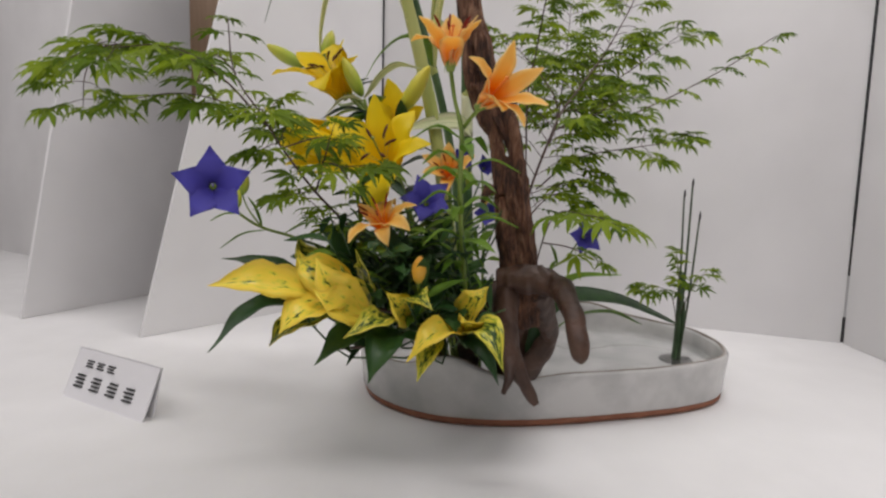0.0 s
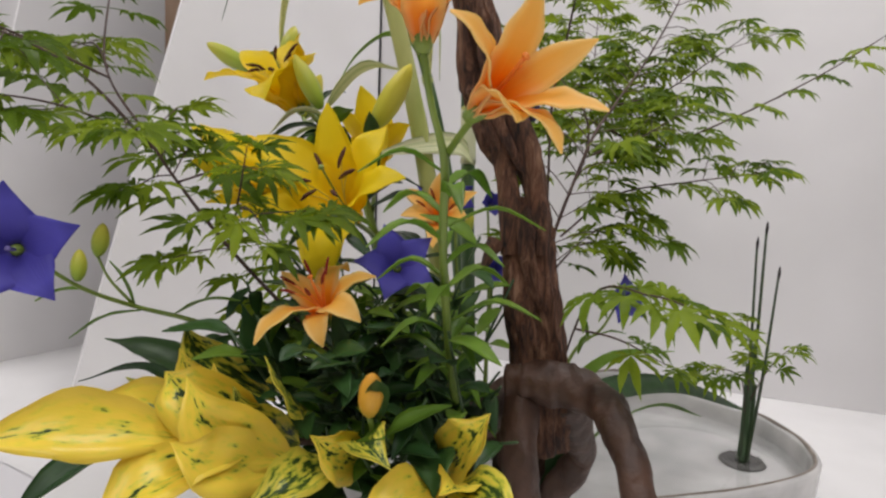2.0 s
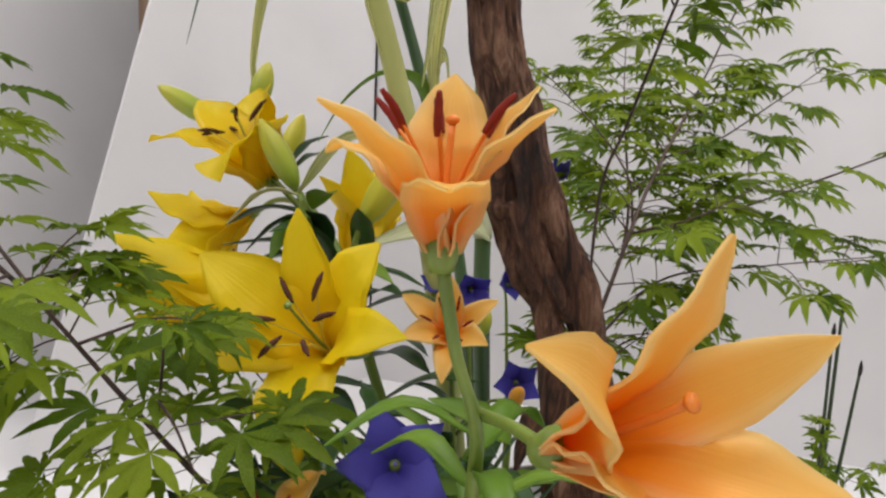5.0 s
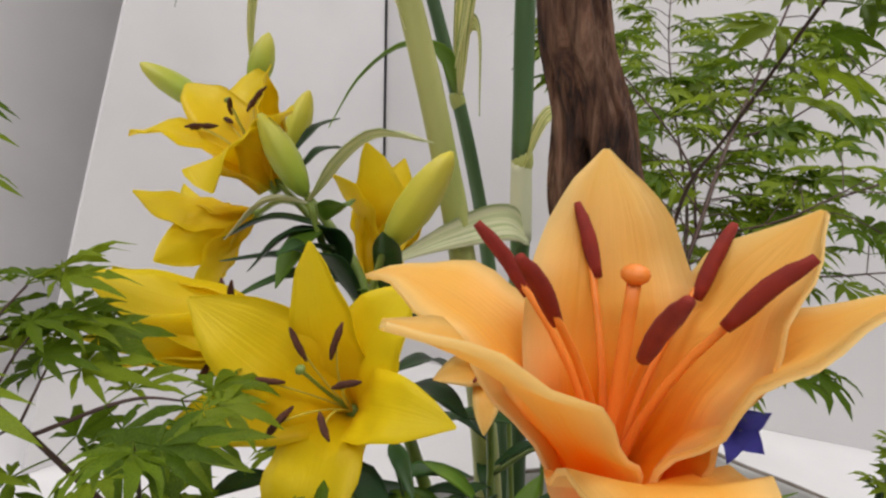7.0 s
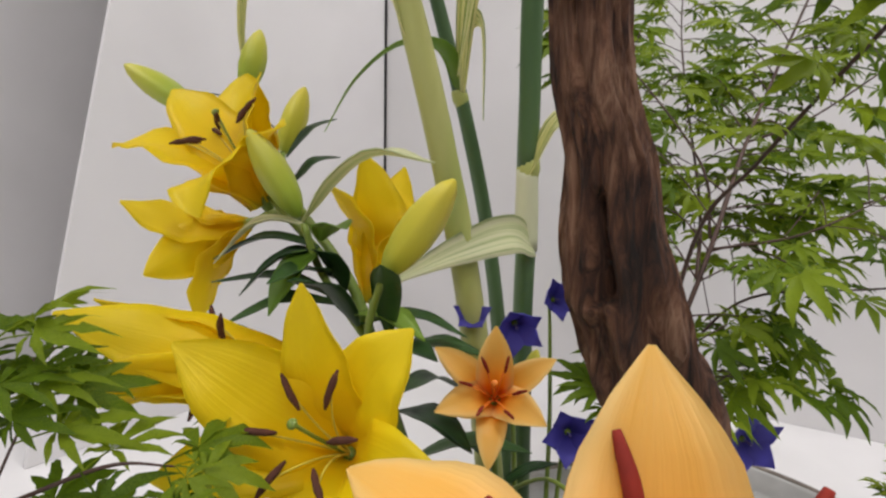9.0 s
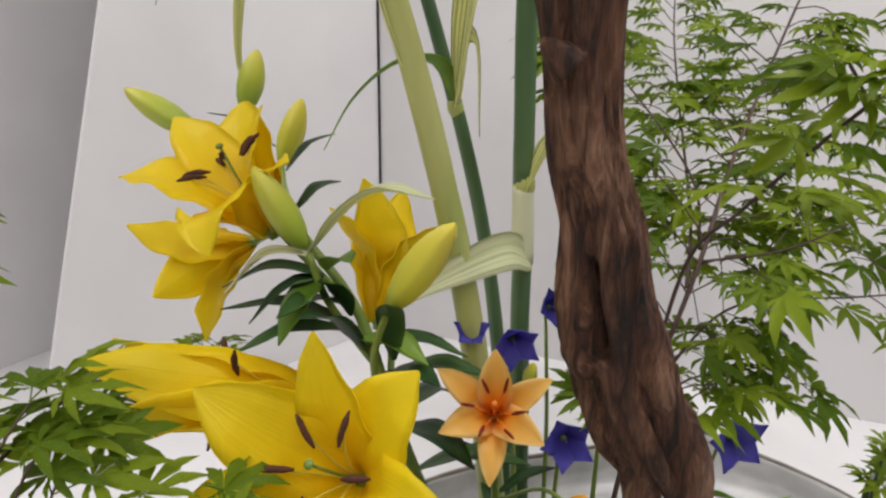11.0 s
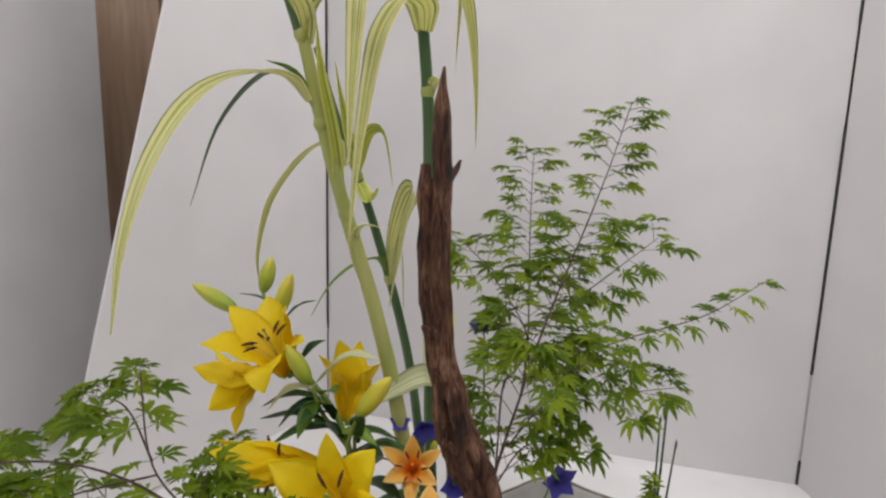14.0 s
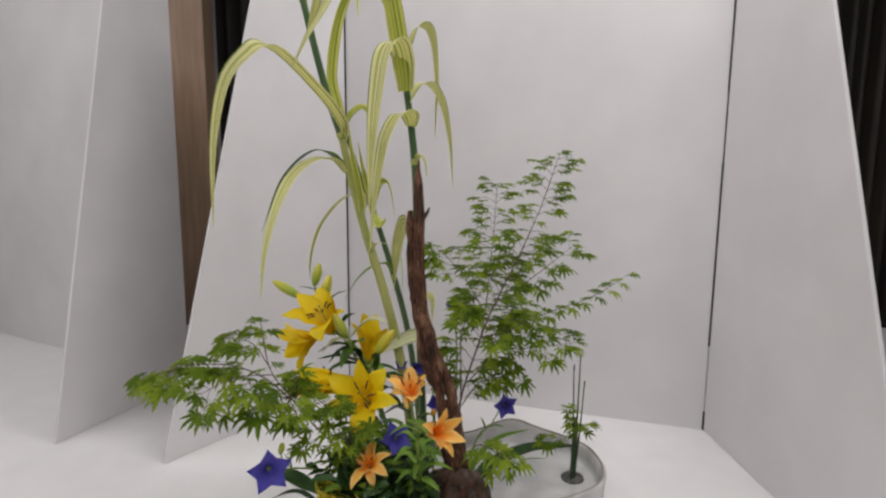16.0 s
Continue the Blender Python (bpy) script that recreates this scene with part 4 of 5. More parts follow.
# ---- yellow lilies ----
def yellow_lily():
    t = thing("yellow_lily", (0.09, 0.72, 0.02), "yellow lily stem with open flowers, green buds and glossy leaves", "lily")
    K = (0.030, 0.690, 0.255)
    stem("stem", t, [(0.09, 0.72, 0.02), (0.065, 0.71, 0.13), K, (0.008, 0.70, 0.315), (-0.022, 0.71, 0.352)], [0.0042, 0.004, 0.0036, 0.003, 0.0024], M_STEM, 36)
    for pts in ([K, (0.031, 0.660, 0.262), (0.027, 0.629, 0.270)], [(0.008, 0.70, 0.315), (-0.02, 0.70, 0.345), (-0.036, 0.703, 0.36)], [(-0.018, 0.71, 0.345), (-0.05, 0.745, 0.345), (-0.073, 0.763, 0.334)],
                [(0.022, 0.695, 0.28), (0.010, 0.682, 0.280), (-0.003, 0.670, 0.283)], [(0.026, 0.69, 0.27), (0.022, 0.715, 0.29), (0.018, 0.722, 0.303)], [(-0.022, 0.71, 0.352), (-0.07, 0.745, 0.385), (-0.102, 0.76, 0.400)],
                [(-0.022, 0.71, 0.352), (-0.07, 0.77, 0.39), (-0.085, 0.789, 0.414)], [(-0.022, 0.71, 0.352), (-0.065, 0.80, 0.36), (-0.085, 0.848, 0.372)], [(0.02, 0.695, 0.285), (-0.004, 0.688, 0.325), (-0.012, 0.685, 0.351)],
                [K, (0.022, 0.670, 0.30), (0.032, 0.657, 0.338)]):
        stem("pedicel", t, pts, [0.0022, 0.0019, 0.0018], M_STEM, 10, seg=7)
    lily_flower(t, "yellow", (0.027, 0.627, 0.271), (-0.24, -0.74, 0.62), 8, 0.90, 0.80, tips=(
        ((0.013, 0.610, 0.344), 0.0140, 20, 0.9), ((0.0505, 0.6124, 0.3296), 0.0190, 14, 0.9), ((0.0698, 0.573, 0.297), 0.0135, 20, 1.1), ((0.022, 0.582, 0.233), 0.0185, 16, 1.0), ((-0.0407, 0.6013, 0.2707), 0.0135, 22, 0.9), ((-0.0299, 0.605, 0.322), 0.0195, 14, 0.9)))
    lily_flower(t, "yellow", (-0.038, 0.705, 0.356), (-0.48, -0.12, 0.86), 14, 0.92, 0.70, tips=(
        ((-0.122, 0.7124, 0.3814), 0.0225, 12, 1.0), ((-0.103, 0.738, 0.4112), 0.0160, 10, 1.0), ((-0.0683, 0.7468, 0.4196), 0.0220, 8, 1.0), ((-0.0429, 0.7132, 0.4189), 0.0165, 6, 1.0), ((-0.020, 0.684, 0.395), 0.0180, 6, 1.0), ((-0.0485, 0.661, 0.3560), 0.0205, 6, 1.2)))
    lily_flower(t, "yellow", (-0.074, 0.764, 0.334), (-0.90, 0.10, -0.38), 20, 0.84, 0.62)
    lily_flower(t, "yellow", (-0.004, 0.668, 0.283), (-0.80, -0.46, 0.32), 4, 0.98, 0.34, tips=(
        ((-0.0785, 0.6100, 0.3280), 0.0165, 10, 1.0), ((-0.072, 0.603, 0.306), 0.0145, 10, 1.0), ((-0.0790, 0.622, 0.2860), 0.0165, 10, 1.0), ((-0.0846, 0.6451, 0.2800), 0.0140, 10, 1.0), ((-0.088, 0.650, 0.300), 0.0165, 10, 1.0), ((-0.082, 0.635, 0.324), 0.0140, 10, 1.0)))
    lily_flower(t, "yellow", (0.016, 0.712, 0.305), (0.04, 0.62, 0.78), 0, 0.95, 0.55, tips=(
        ((0.0058, 0.7314, 0.3807), 0.0180, 4, 1.0), ((0.0222, 0.7583, 0.3712), 0.0150, 6, 1.0), ((0.044, 0.745, 0.352), 0.0180, 8, 1.0), ((0.030, 0.785, 0.335), 0.0150, 10, 1.0), ((-0.008, 0.780, 0.335), 0.0180, 10, 1.0), ((-0.016, 0.740, 0.362), 0.0150, 8, 1.0)), stamens=False)
    bud(t, (-0.102, 0.760, 0.400), (-0.150, 0.768, 0.426), 0.0078, M_BUD)
    bud(t, (-0.085, 0.789, 0.413), (-0.077, 0.797, 0.451), 0.0078, M_BUD)
    bud(t, (-0.085, 0.848, 0.371), (-0.071, 0.860, 0.420), 0.0092, M_BUDY)
    bud(t, (-0.014, 0.685, 0.354), (-0.0345, 0.680, 0.393), 0.0072, M_BUD)
    bud(t, (0.032, 0.660, 0.335), (0.061, 0.6445, 0.378), 0.0080, M_BUDY)
    D = M_LEAFDARK
    for a, b, w in (((-0.007, 0.692, 0.338), (-0.060, 0.690, 0.330), 0.0075), ((-0.007, 0.690, 0.338), (-0.042, 0.678, 0.316), 0.008), ((-0.006, 0.688, 0.338), (-0.022, 0.664, 0.312), 0.0095), ((-0.005, 0.690, 0.342), (0.012, 0.672, 0.352), 0.009),
                    ((0.006, 0.690, 0.318), (-0.004, 0.672, 0.342), 0.0085), ((0.010, 0.690, 0.305), (0.048, 0.672, 0.302), 0.0095), ((0.012, 0.692, 0.300), (0.066, 0.695, 0.296), 0.0075), ((-0.03, 0.72, 0.365), (-0.01, 0.74, 0.378), 0.006)):
        lance_to(t, a, b, w, M_LEAFDARK if w < 0.009 else M_LEAFMID, 0.14)
    for a, b, w in (((0.010, 0.70, 0.305), (-0.062, 0.69, 0.318), 0.0075), ((0.006, 0.69, 0.31), (-0.045, 0.668, 0.305), 0.0085), ((0.012, 0.69, 0.30), (-0.005, 0.645, 0.335), 0.0085), ((0.03, 0.68, 0.30), (0.034, 0.640, 0.345), 0.0068),
                    ((0.022, 0.69, 0.285), (0.055, 0.66, 0.298), 0.009), ((0.024, 0.70, 0.28), (0.078, 0.69, 0.288), 0.0085), ((0.0, 0.70, 0.32), (-0.018, 0.655, 0.33), 0.008), ((0.03, 0.70, 0.25), (0.072, 0.66, 0.255), 0.009),
                    ((0.035, 0.70, 0.22), (0.10, 0.68, 0.245), 0.008), ((0.035, 0.70, 0.23), (-0.03, 0.67, 0.225), 0.008), ((0.045, 0.70, 0.19), (0.0, 0.65, 0.20), 0.009), ((0.045, 0.70, 0.18), (0.07, 0.63, 0.195), 0.009),
                    ((-0.075, 0.83, 0.37), (-0.035, 0.82, 0.398), 0.006), ((-0.07, 0.80, 0.39), (-0.11, 0.79, 0.412), 0.0035), ((0.03, 0.70, 0.26), (0.06, 0.76, 0.235), 0.008), ((0.05, 0.70, 0.15), (0.01, 0.70, 0.13), 0.009)):
        lance_to(t, a, b, w, D, 0.12)
    for a, b, w in (((-0.012, 0.685, 0.352), (0.050, 0.675, 0.382), 0.0085), ((-0.012, 0.687, 0.350), (-0.052, 0.675, 0.332), 0.006)):
        lance_to(t, a, b, w * 1.2, M_PALE, 0.22, label="pale green leaf below a bud")


yellow_lily()


# ---- orange lilies ----
def orange_lilies():
    g = "orange lilies"
    t = thing("orange_lily", (0.12, 0.70, 0.02), "peach-orange lily stem with two open flowers and light green leaves", "lily", g)
    stem("stem", t, [(0.12, 0.76, 0.02), (0.111, 0.67, 0.105), (0.106, 0.59, 0.155), (0.103, 0.54, 0.196), (0.100, 0.503, 0.262), (0.101, 0.485, 0.298), (0.096, 0.475, 0.320), (0.0925, 0.470, 0.341)], [0.0024, 0.0023, 0.0022, 0.0020, 0.0019, 0.0014, 0.0015], M_STEM, 36)
    stem("pedicel", t, [(0.101, 0.489, 0.302), (0.108, 0.468, 0.308), (0.114, 0.449, 0.312)], [0.0016, 0.0014, 0.0015], M_STEM, 10)
    lily_flower(t, "orange", (0.0925, 0.4700, 0.3420), (0.0, -0.10, 1.0), -25, 0.92, 0.92, (0, 1, 0), tips=(
        ((0.0927, 0.4842, 0.3803), 0.0092, 10, 1.0), ((0.1090, 0.4700, 0.3750), 0.0096, 14, 1.1), ((0.1115, 0.4610, 0.3700), 0.0078, 18, 1.1), ((0.0955, 0.4450, 0.3545), 0.0082, 22, 1.2), ((0.0740, 0.4500, 0.3690), 0.0072, 20, 1.1), ((0.0640, 0.4870, 0.3625), 0.0082, 18, 1.2)))
    lily_flower(t, "orange", (0.114, 0.448, 0.313), (0.66, -0.57, 0.48), 32, 0.92, 1.0, stamens=False, tips=(
        ((0.1078, 0.4208, 0.337), 0.0072, 10, 1.3), ((0.1338, 0.4334, 0.349), 0.0088, 8, 0.9), ((0.1522, 0.4407, 0.3356), 0.0066, 14, 0.9), ((0.1547, 0.4323, 0.3125), 0.0084, 10, 0.9), ((0.1408, 0.4248, 0.2986), 0.0066, 14, 1.3), ((0.1275, 0.4260, 0.3075), 0.0084, 8, 1.3)))
    for k in range(26):
        z = 0.15 + 0.0058 * k
        a = k * 2.4
        c = Vector((np.interp(z, [0.13, 0.196, 0.262, 0.302], [0.108, 0.103, 0.100, 0.101]), np.interp(z, [0.13, 0.196, 0.262, 0.302], [0.60, 0.54, 0.503, 0.489]), z))
        d = Vector((math.cos(a), math.sin(a) * 0.8, 0.25 - 0.25 * random.random()))
        L = random.uniform(0.032, 0.052)
        if z < 0.20 and d.x > 0.2:
            L *= 0.45
        lance(t, [c, c + d * L * 0.5 + Vector((0, 0, 0.006)), c + d * L - Vector((0, 0, 0.006))], random.uniform(0.0034, 0.0052), M_LEAFMID, (0, 0, 1), 0.35, 0.04, n=9)
    u = thing("orange_lily", (0.10, 0.70, 0.02), "low orange lily with recurved petals above the basin", "lily", g)
    stem("stem", u, [(0.10, 0.76, 0.02), (0.086, 0.665, 0.10), (0.075, 0.58, 0.14), (0.055, 0.55, 0.185), (0.041, 0.536, 0.220)], [0.0026, 0.0024, 0.002, 0.0017], M_STEM, 20)
    lily_flower(u, "orange", (0.040, 0.535, 0.2216), (-0.32, -0.45, 0.80), 15, 0.9, 0.9, tips=(
        ((0.042, 0.563, 0.2430), 0.0076, 14, 1.1), ((0.0637, 0.5304, 0.2445), 0.0068, 18, 1.2), ((0.061, 0.511, 0.2260), 0.0078, 16, 1.2), ((0.0450, 0.5080, 0.2140), 0.0070, 18, 1.2), ((0.0172, 0.4960, 0.2170), 0.0080, 16, 1.1), ((0.0165, 0.5304, 0.2451), 0.0072, 16, 1.1)))
    stem("pedicel", u, [(0.075, 0.58, 0.14), (0.072, 0.51, 0.17), (0.071, 0.492, 0.188)], [0.0016, 0.0014, 0.0014], M_STEM, 8)
    bud(u, (0.071, 0.492, 0.188), (0.073, 0.487, 0.209), 0.0054, M_BUDO)
    v = thing("orange_lily", (0.09, 0.72, 0.02), "small orange lily facing forward beside a reed cane", "lily", g)
    stem("stem", v, [(0.09, 0.72, 0.02), (0.086, 0.71, 0.15), (0.082, 0.70, 0.24), (0.081, 0.692, 0.264)], [0.0026, 0.0024, 0.0022, 0.0017], M_STEM, 20)
    lily_flower(v, "orange", (0.081, 0.690, 0.265), (-0.03, -0.76, 0.62), 0, 0.95, 1.0)
    stem("pedicel", v, [(0.085, 0.706, 0.20), (0.105, 0.675, 0.235), (0.118, 0.653, 0.243)], [0.0013, 0.001, 0.0012], M_STEM, 10)
    bud(v, (0.118, 0.653, 0.242), (0.1215, 0.646, 0.255), 0.0040, M_BUDO)
    for k in range(10):
        z = 0.10 + 0.013 * k
        a = k * 2.4
        d = Vector((math.cos(a), math.sin(a), 0.3))
        c = Vector((0.085, 0.708, z))
        lance(v, [c, c + d * 0.018 + Vector((0, 0, 0.004)), c + d * 0.036], 0.0042, M_LEAFDARK, (0, 0, 1), 0.3, 0.04, n=9)


orange_lilies()


# ---- balloon flowers ----
def bell_petal(cup):
    k = ("bell", cup)
    if k not in PETALS:
        bm = blade(arc(0.031, 18, 84 if cup == 0 else 55, 9, 0.55), [0.0035, 0.0075, 0.0110, 0.0120, 0.0106, 0.0082, 0.0054, 0.0026, 0.0003], (-1, 0, 0.3), 14, 6, 0.10, 0.05, 0.0006)
        PETALS[k] = mesh_of("petal", bm, M_PURPLE)
    return PETALS[k]


def bell_head(parent, at, axis, size=1.0, cup=0, spin=0.0):
    m = frame_z(at, axis, (0, 0, 1), spin, size)
    bm = bmesh.new()
    tube(bm, [(0, 0, -0.005), (0, 0, 0.0), (0, 0, 0.005)], [0.0012, 0.0036, 0.0016], 6, 10)
    tube(bm, [(0, 0, 0.003), (0, 0, 0.010), (0, 0, 0.013)], [0.0008, 0.0008, 0.0012], 6, 8, 0, 1, 1)
    head = put("flower", mesh_of("flower", bm, [M_STEM, mottled("pale_violet_style", (0.10, 0.08, 0.26), (0.16, 0.13, 0.34), 200, 0.6, 0.0) if "M_STYLE" not in PETALS else PETALS["M_STYLE"]]), parent, m)
    PETALS["M_STYLE"] = head.data.materials[1]
    for k in range(5):
        put("petal", bell_petal(cup), head, m @ Matrix.Rotation(radians(72 * k), 4, "Z") @ Matrix.Translation((0.002, 0, 0.001)))


def balloon_flower(pts, axis, size, cup, spin, label, leaves=()):
    t = thing("balloon_flower", pts[0], label, "balloon flower", "violet balloon flowers")
    stem("stem", t, pts, [0.0022, 0.0016, 0.0013, 0.0009], M_STEM, 8 * len(pts), seg=7)
    bell_head(t, Vector(pts[-1]) + Vector(axis).normalized() * 0.004, axis, size, cup, spin)
    for a, b, w in leaves:
        lance_to(t, a, b, w, M_LEAFMID if w < 0.006 else M_LEAFDARK, 0.1)
    return t


p1 = balloon_flower([(0.09, 0.76, 0.02), (0.07, 0.665, 0.10), (0.04, 0.57, 0.16), (0.0, 0.575, 0.192), (-0.04, 0.55, 0.213), (-0.065, 0.534, 0.223), (-0.073, 0.504, 0.237), (-0.080, 0.479, 0.256)], (0.42, -0.88, 0.12), 0.97, 0, 3, "violet-blue balloon flower fully open on a long arching stem",
                    (((-0.065, 0.534, 0.223), (-0.073, 0.525, 0.248), 0.003), ((-0.073, 0.506, 0.236), (-0.093, 0.50, 0.230), 0.003), ((-0.063, 0.535, 0.221), (-0.10, 0.53, 0.205), 0.0032), ((-0.05, 0.545, 0.218), (-0.01, 0.54, 0.228), 0.0035), ((-0.02, 0.56, 0.205), (-0.035, 0.54, 0.190), 0.006)))
stem("side_shoot", p1, [(-0.065, 0.534, 0.223), (-0.073, 0.525, 0.238), (-0.076, 0.52, 0.251)], [0.0009, 0.0007, 0.0007], M_STEM, 8)
bud(p1, (-0.076, 0.52, 0.250), (-0.072, 0.519, 0.267), 0.0038, M_BUD)
bud(p1, (-0.072, 0.501, 0.240), (-0.073, 0.504, 0.255), 0.0034, M_BUD)
balloon_flower([(0.10, 0.76, 0.02), (0.088, 0.66, 0.115), (0.070, 0.585, 0.22), (0.067, 0.577, 0.242)], (0.16, -0.85, 0.5), 0.86, 0, 20, "violet-blue balloon flower among dark leaves", (((0.075, 0.60, 0.19), (0.045, 0.57, 0.20), 0.006), ((0.08, 0.61, 0.16), (0.11, 0.57, 0.18), 0.006)))
balloon_flower([(0.16, 0.74, 0.02), (0.19, 0.745, 0.148), (0.222, 0.765, 0.178), (0.242, 0.79, 0.202)], (0.25, -0.88, 0.1), 0.84, 0, 10, "violet-blue balloon flower on a branching stem above the water",
               (((0.2, 0.75, 0.158), (0.205, 0.74, 0.178), 0.003), ((0.215, 0.76, 0.172), (0.24, 0.75, 0.178), 0.003), ((0.21, 0.757, 0.168), (0.20, 0.75, 0.195), 0.003)))
for pts, ax, sz, cup, lab in (([(0.11, 0.74, 0.02), (0.095, 0.72, 0.2), (0.090, 0.73, 0.265), (0.089, 0.738, 0.292)], (0.15, -0.8, -0.1), 0.66, 1, "half-closed violet balloon flower behind an orange lily"),
                              ([(0.12, 0.76, 0.02), (0.12, 0.78, 0.18), (0.117, 0.80, 0.26), (0.115, 0.806, 0.282)], (0.35, -0.7, 0.3), 0.66, 1, "pale violet balloon flower behind the driftwood"),
                              ([(0.12, 0.74, 0.02), (0.12, 0.73, 0.15), (0.122, 0.735, 0.205), (0.123, 0.734, 0.228)], (0.05, -0.9, 0.25), 0.72, 1, "violet balloon flower low beside the driftwood"),
                              ([(0.15, 0.76, 0.02), (0.16, 0.80, 0.2), (0.160, 0.82, 0.33), (0.158, 0.82, 0.367)], (-0.35, -0.6, 0.5), 0.56, 1, "violet balloon flower between maple leaves")):
    balloon_flower(pts, ax, sz, cup, 25, lab)
bud(balloon_flower([(0.1, 0.76, 0.02), (0.085, 0.75, 0.2), (0.072, 0.742, 0.27), (0.068, 0.74, 0.285)], (-0.1, -0.6, 0.7), 0.5, 1, 5, "faded lilac balloon flower beside a reed cane"), (0.1, 0.73, 0.26), (0.103, 0.728, 0.278), 0.004, M_BUD)


# ---- maples ----
def maple_leaf_mesh(seed):
    """A palmate leaf with seven toothed lobes, drooping from its stalk; the tip lobe points along x."""
    rng = random.Random(seed)
    bm = bmesh.new()
    uv = bm.loops.layers.uv.verify()
    lobes = [(0, 1.0), (33, 0.90), (-33, 0.90), (70, 0.68), (-70, 0.68), (112, 0.40), (-112, 0.40)]
    o = bm.verts.new((0, 0, 0))
    verts = {}

    def v(x, y, lift):
        r2 = x * x + y * y
        return bm.verts.new((x, y, lift - 0.26 * r2 + 0.04 * rng.uniform(-1, 1)))
    for a, L in sorted(lobes):
        a2 = radians(a + rng.uniform(-5, 5))
        L *= rng.uniform(0.9, 1.08)
        ca, sa = math.cos(a2), math.sin(a2)

        def at(s, w, lift):
            return v(ca * s * L - sa * w * L, sa * s * L + ca * w * L, lift)
        wid = rng.uniform(0.090, 0.115)
        m1, m2, m3 = at(0.28, 0, 0.0), at(0.55, 0, 0.0), at(0.78, 0, 0.0)
        tip = at(1.0, rng.uniform(-0.04, 0.04), -0.06)
        for sgn in (1, -1):
            e1, e2, e3, e4 = at(0.26, sgn * wid * 0.85, 0.03), at(0.50, sgn * wid * 1.25, 0.05), at(0.56, sgn * wid * 0.98, 0.05), at(0.76, sgn * wid * 0.80, 0.035)
            for tri in ((o, e1, m1), (m1, e1, e2), (m1, e2, m2), (e2, e3, m2), (m2, e3, e4), (m2, e4, m3), (m3, e4, tip)):
                f = bm.faces.new(tri if sgn < 0 else tri[::-1])
                for loop in f.loops:
                    loop[uv].uv = (0.5 + loop.vert.co.y * 0.5, loop.vert.co.x * 0.5 + 0.5)
    tube(bm, [(-0.42, 0, 0.02), (-0.2, 0, 0.03), (0, 0, 0)], [0.012, 0.012, 0.014], 4, 5)
    return mesh_of("leaf", bm, M_MAPLE)


LEAVES = [maple_leaf_mesh(i) for i in range(7)]


def maple_leaf(parent, at, way, size, rng, droop=0.2):
    way = Vector((way.x, way.y, way.z * 0.4 - droop * rng.uniform(0.3, 1.2))).normalized()
    nor = Vector((rng.uniform(-0.45, 0.45), rng.uniform(-0.9, 0.25), 0.9))
    x = way
    z = (nor - x * nor.dot(x)).normalized()
    y = z.cross(x)
    m = Matrix((x, y, z)).transposed().to_4x4()
    put("leaf", rng.choice(LEAVES), parent, Matrix.Translation(Vector(at) + x * size * 0.42) @ m @ Matrix.Diagonal((size, size * rng.uniform(0.85, 1.0), size, 1)))


def maple(name, base, label, branches, seed, size=0.024, twig=(0.03, 0.07), step=0.028, leaf_from=0.25, flatness=0.45):
    """branches: (points, radius, share of side twigs). Leaves stand in pairs along the twigs and three at each end."""
    rng = random.Random(seed)
    t = thing(name, base, label, "maple branch", "maple branches")
    for pts, r, rich in branches:
        stem("branch", t, pts, [r * 0.8, r * 0.6, r * 0.3], M_TWIG, 6 * len(pts), seg=7, lump=0.15)
        n = max(8, int(sum((Vector(b) - Vector(a)).length for a, b in zip(pts, pts[1:])) / 0.004))
        c = spline(pts, n)
        gap = max(2, int(step / 0.004))
        sgn = 1
        for i in range(int(n * leaf_from), n - 1, gap):
            tan = (c[i + 1] - c[i]).normalized()
            side = tan.cross(Vector((0.2, -0.5, 0.85))).normalized()
            for s in (sgn, -sgn):
                if rng.random() < rich:
                    L = rng.uniform(*twig) * (1.0 - 0.5 * i / n)
                    d = (side * s + tan * rng.uniform(0.3, 0.9) + Vector((0, 0, rng.uniform(-0.25, 0.35)))).normalized()
                    e = c[i] + d * L + Vector((0, 0, rng.uniform(-0.2, 0.2) * L))
                    stem("twig", t, [c[i], c[i] + d * L * 0.5 + Vector((0, 0, 0.06 * L)), e], [r * 0.26, 0.0004], M_TWIG, 6, seg=5, lump=0)
                    for k, a in ((0.5, 1), (0.5, -1), (1.0, 0), (1.0, 1), (1.0, -1)):
                        w = (d + side.cross(d) * 0.1 + d.cross(Vector((0, 0, 1))) * a * 1.1).normalized()
                        maple_leaf(t, c[i].lerp(e, k), w, size * rng.uniform(0.7, 1.12) * (1.16 - 0.28 * i / n), rng)
                else:
                    maple_leaf(t, c[i], (side * s + tan * 0.6).normalized(), size * rng.uniform(0.75, 1.12) * (1.12 - 0.22 * i / n), rng)
            sgn = -sgn
        tan = (c[-1] - c[-2]).normalized()
        for a in (-1, 0, 1):
            maple_leaf(t, c[-1], (tan + tan.cross(Vector((0, 0, 1))) * a).normalized(), size * rng.uniform(0.5, 0.8), rng)
    return t


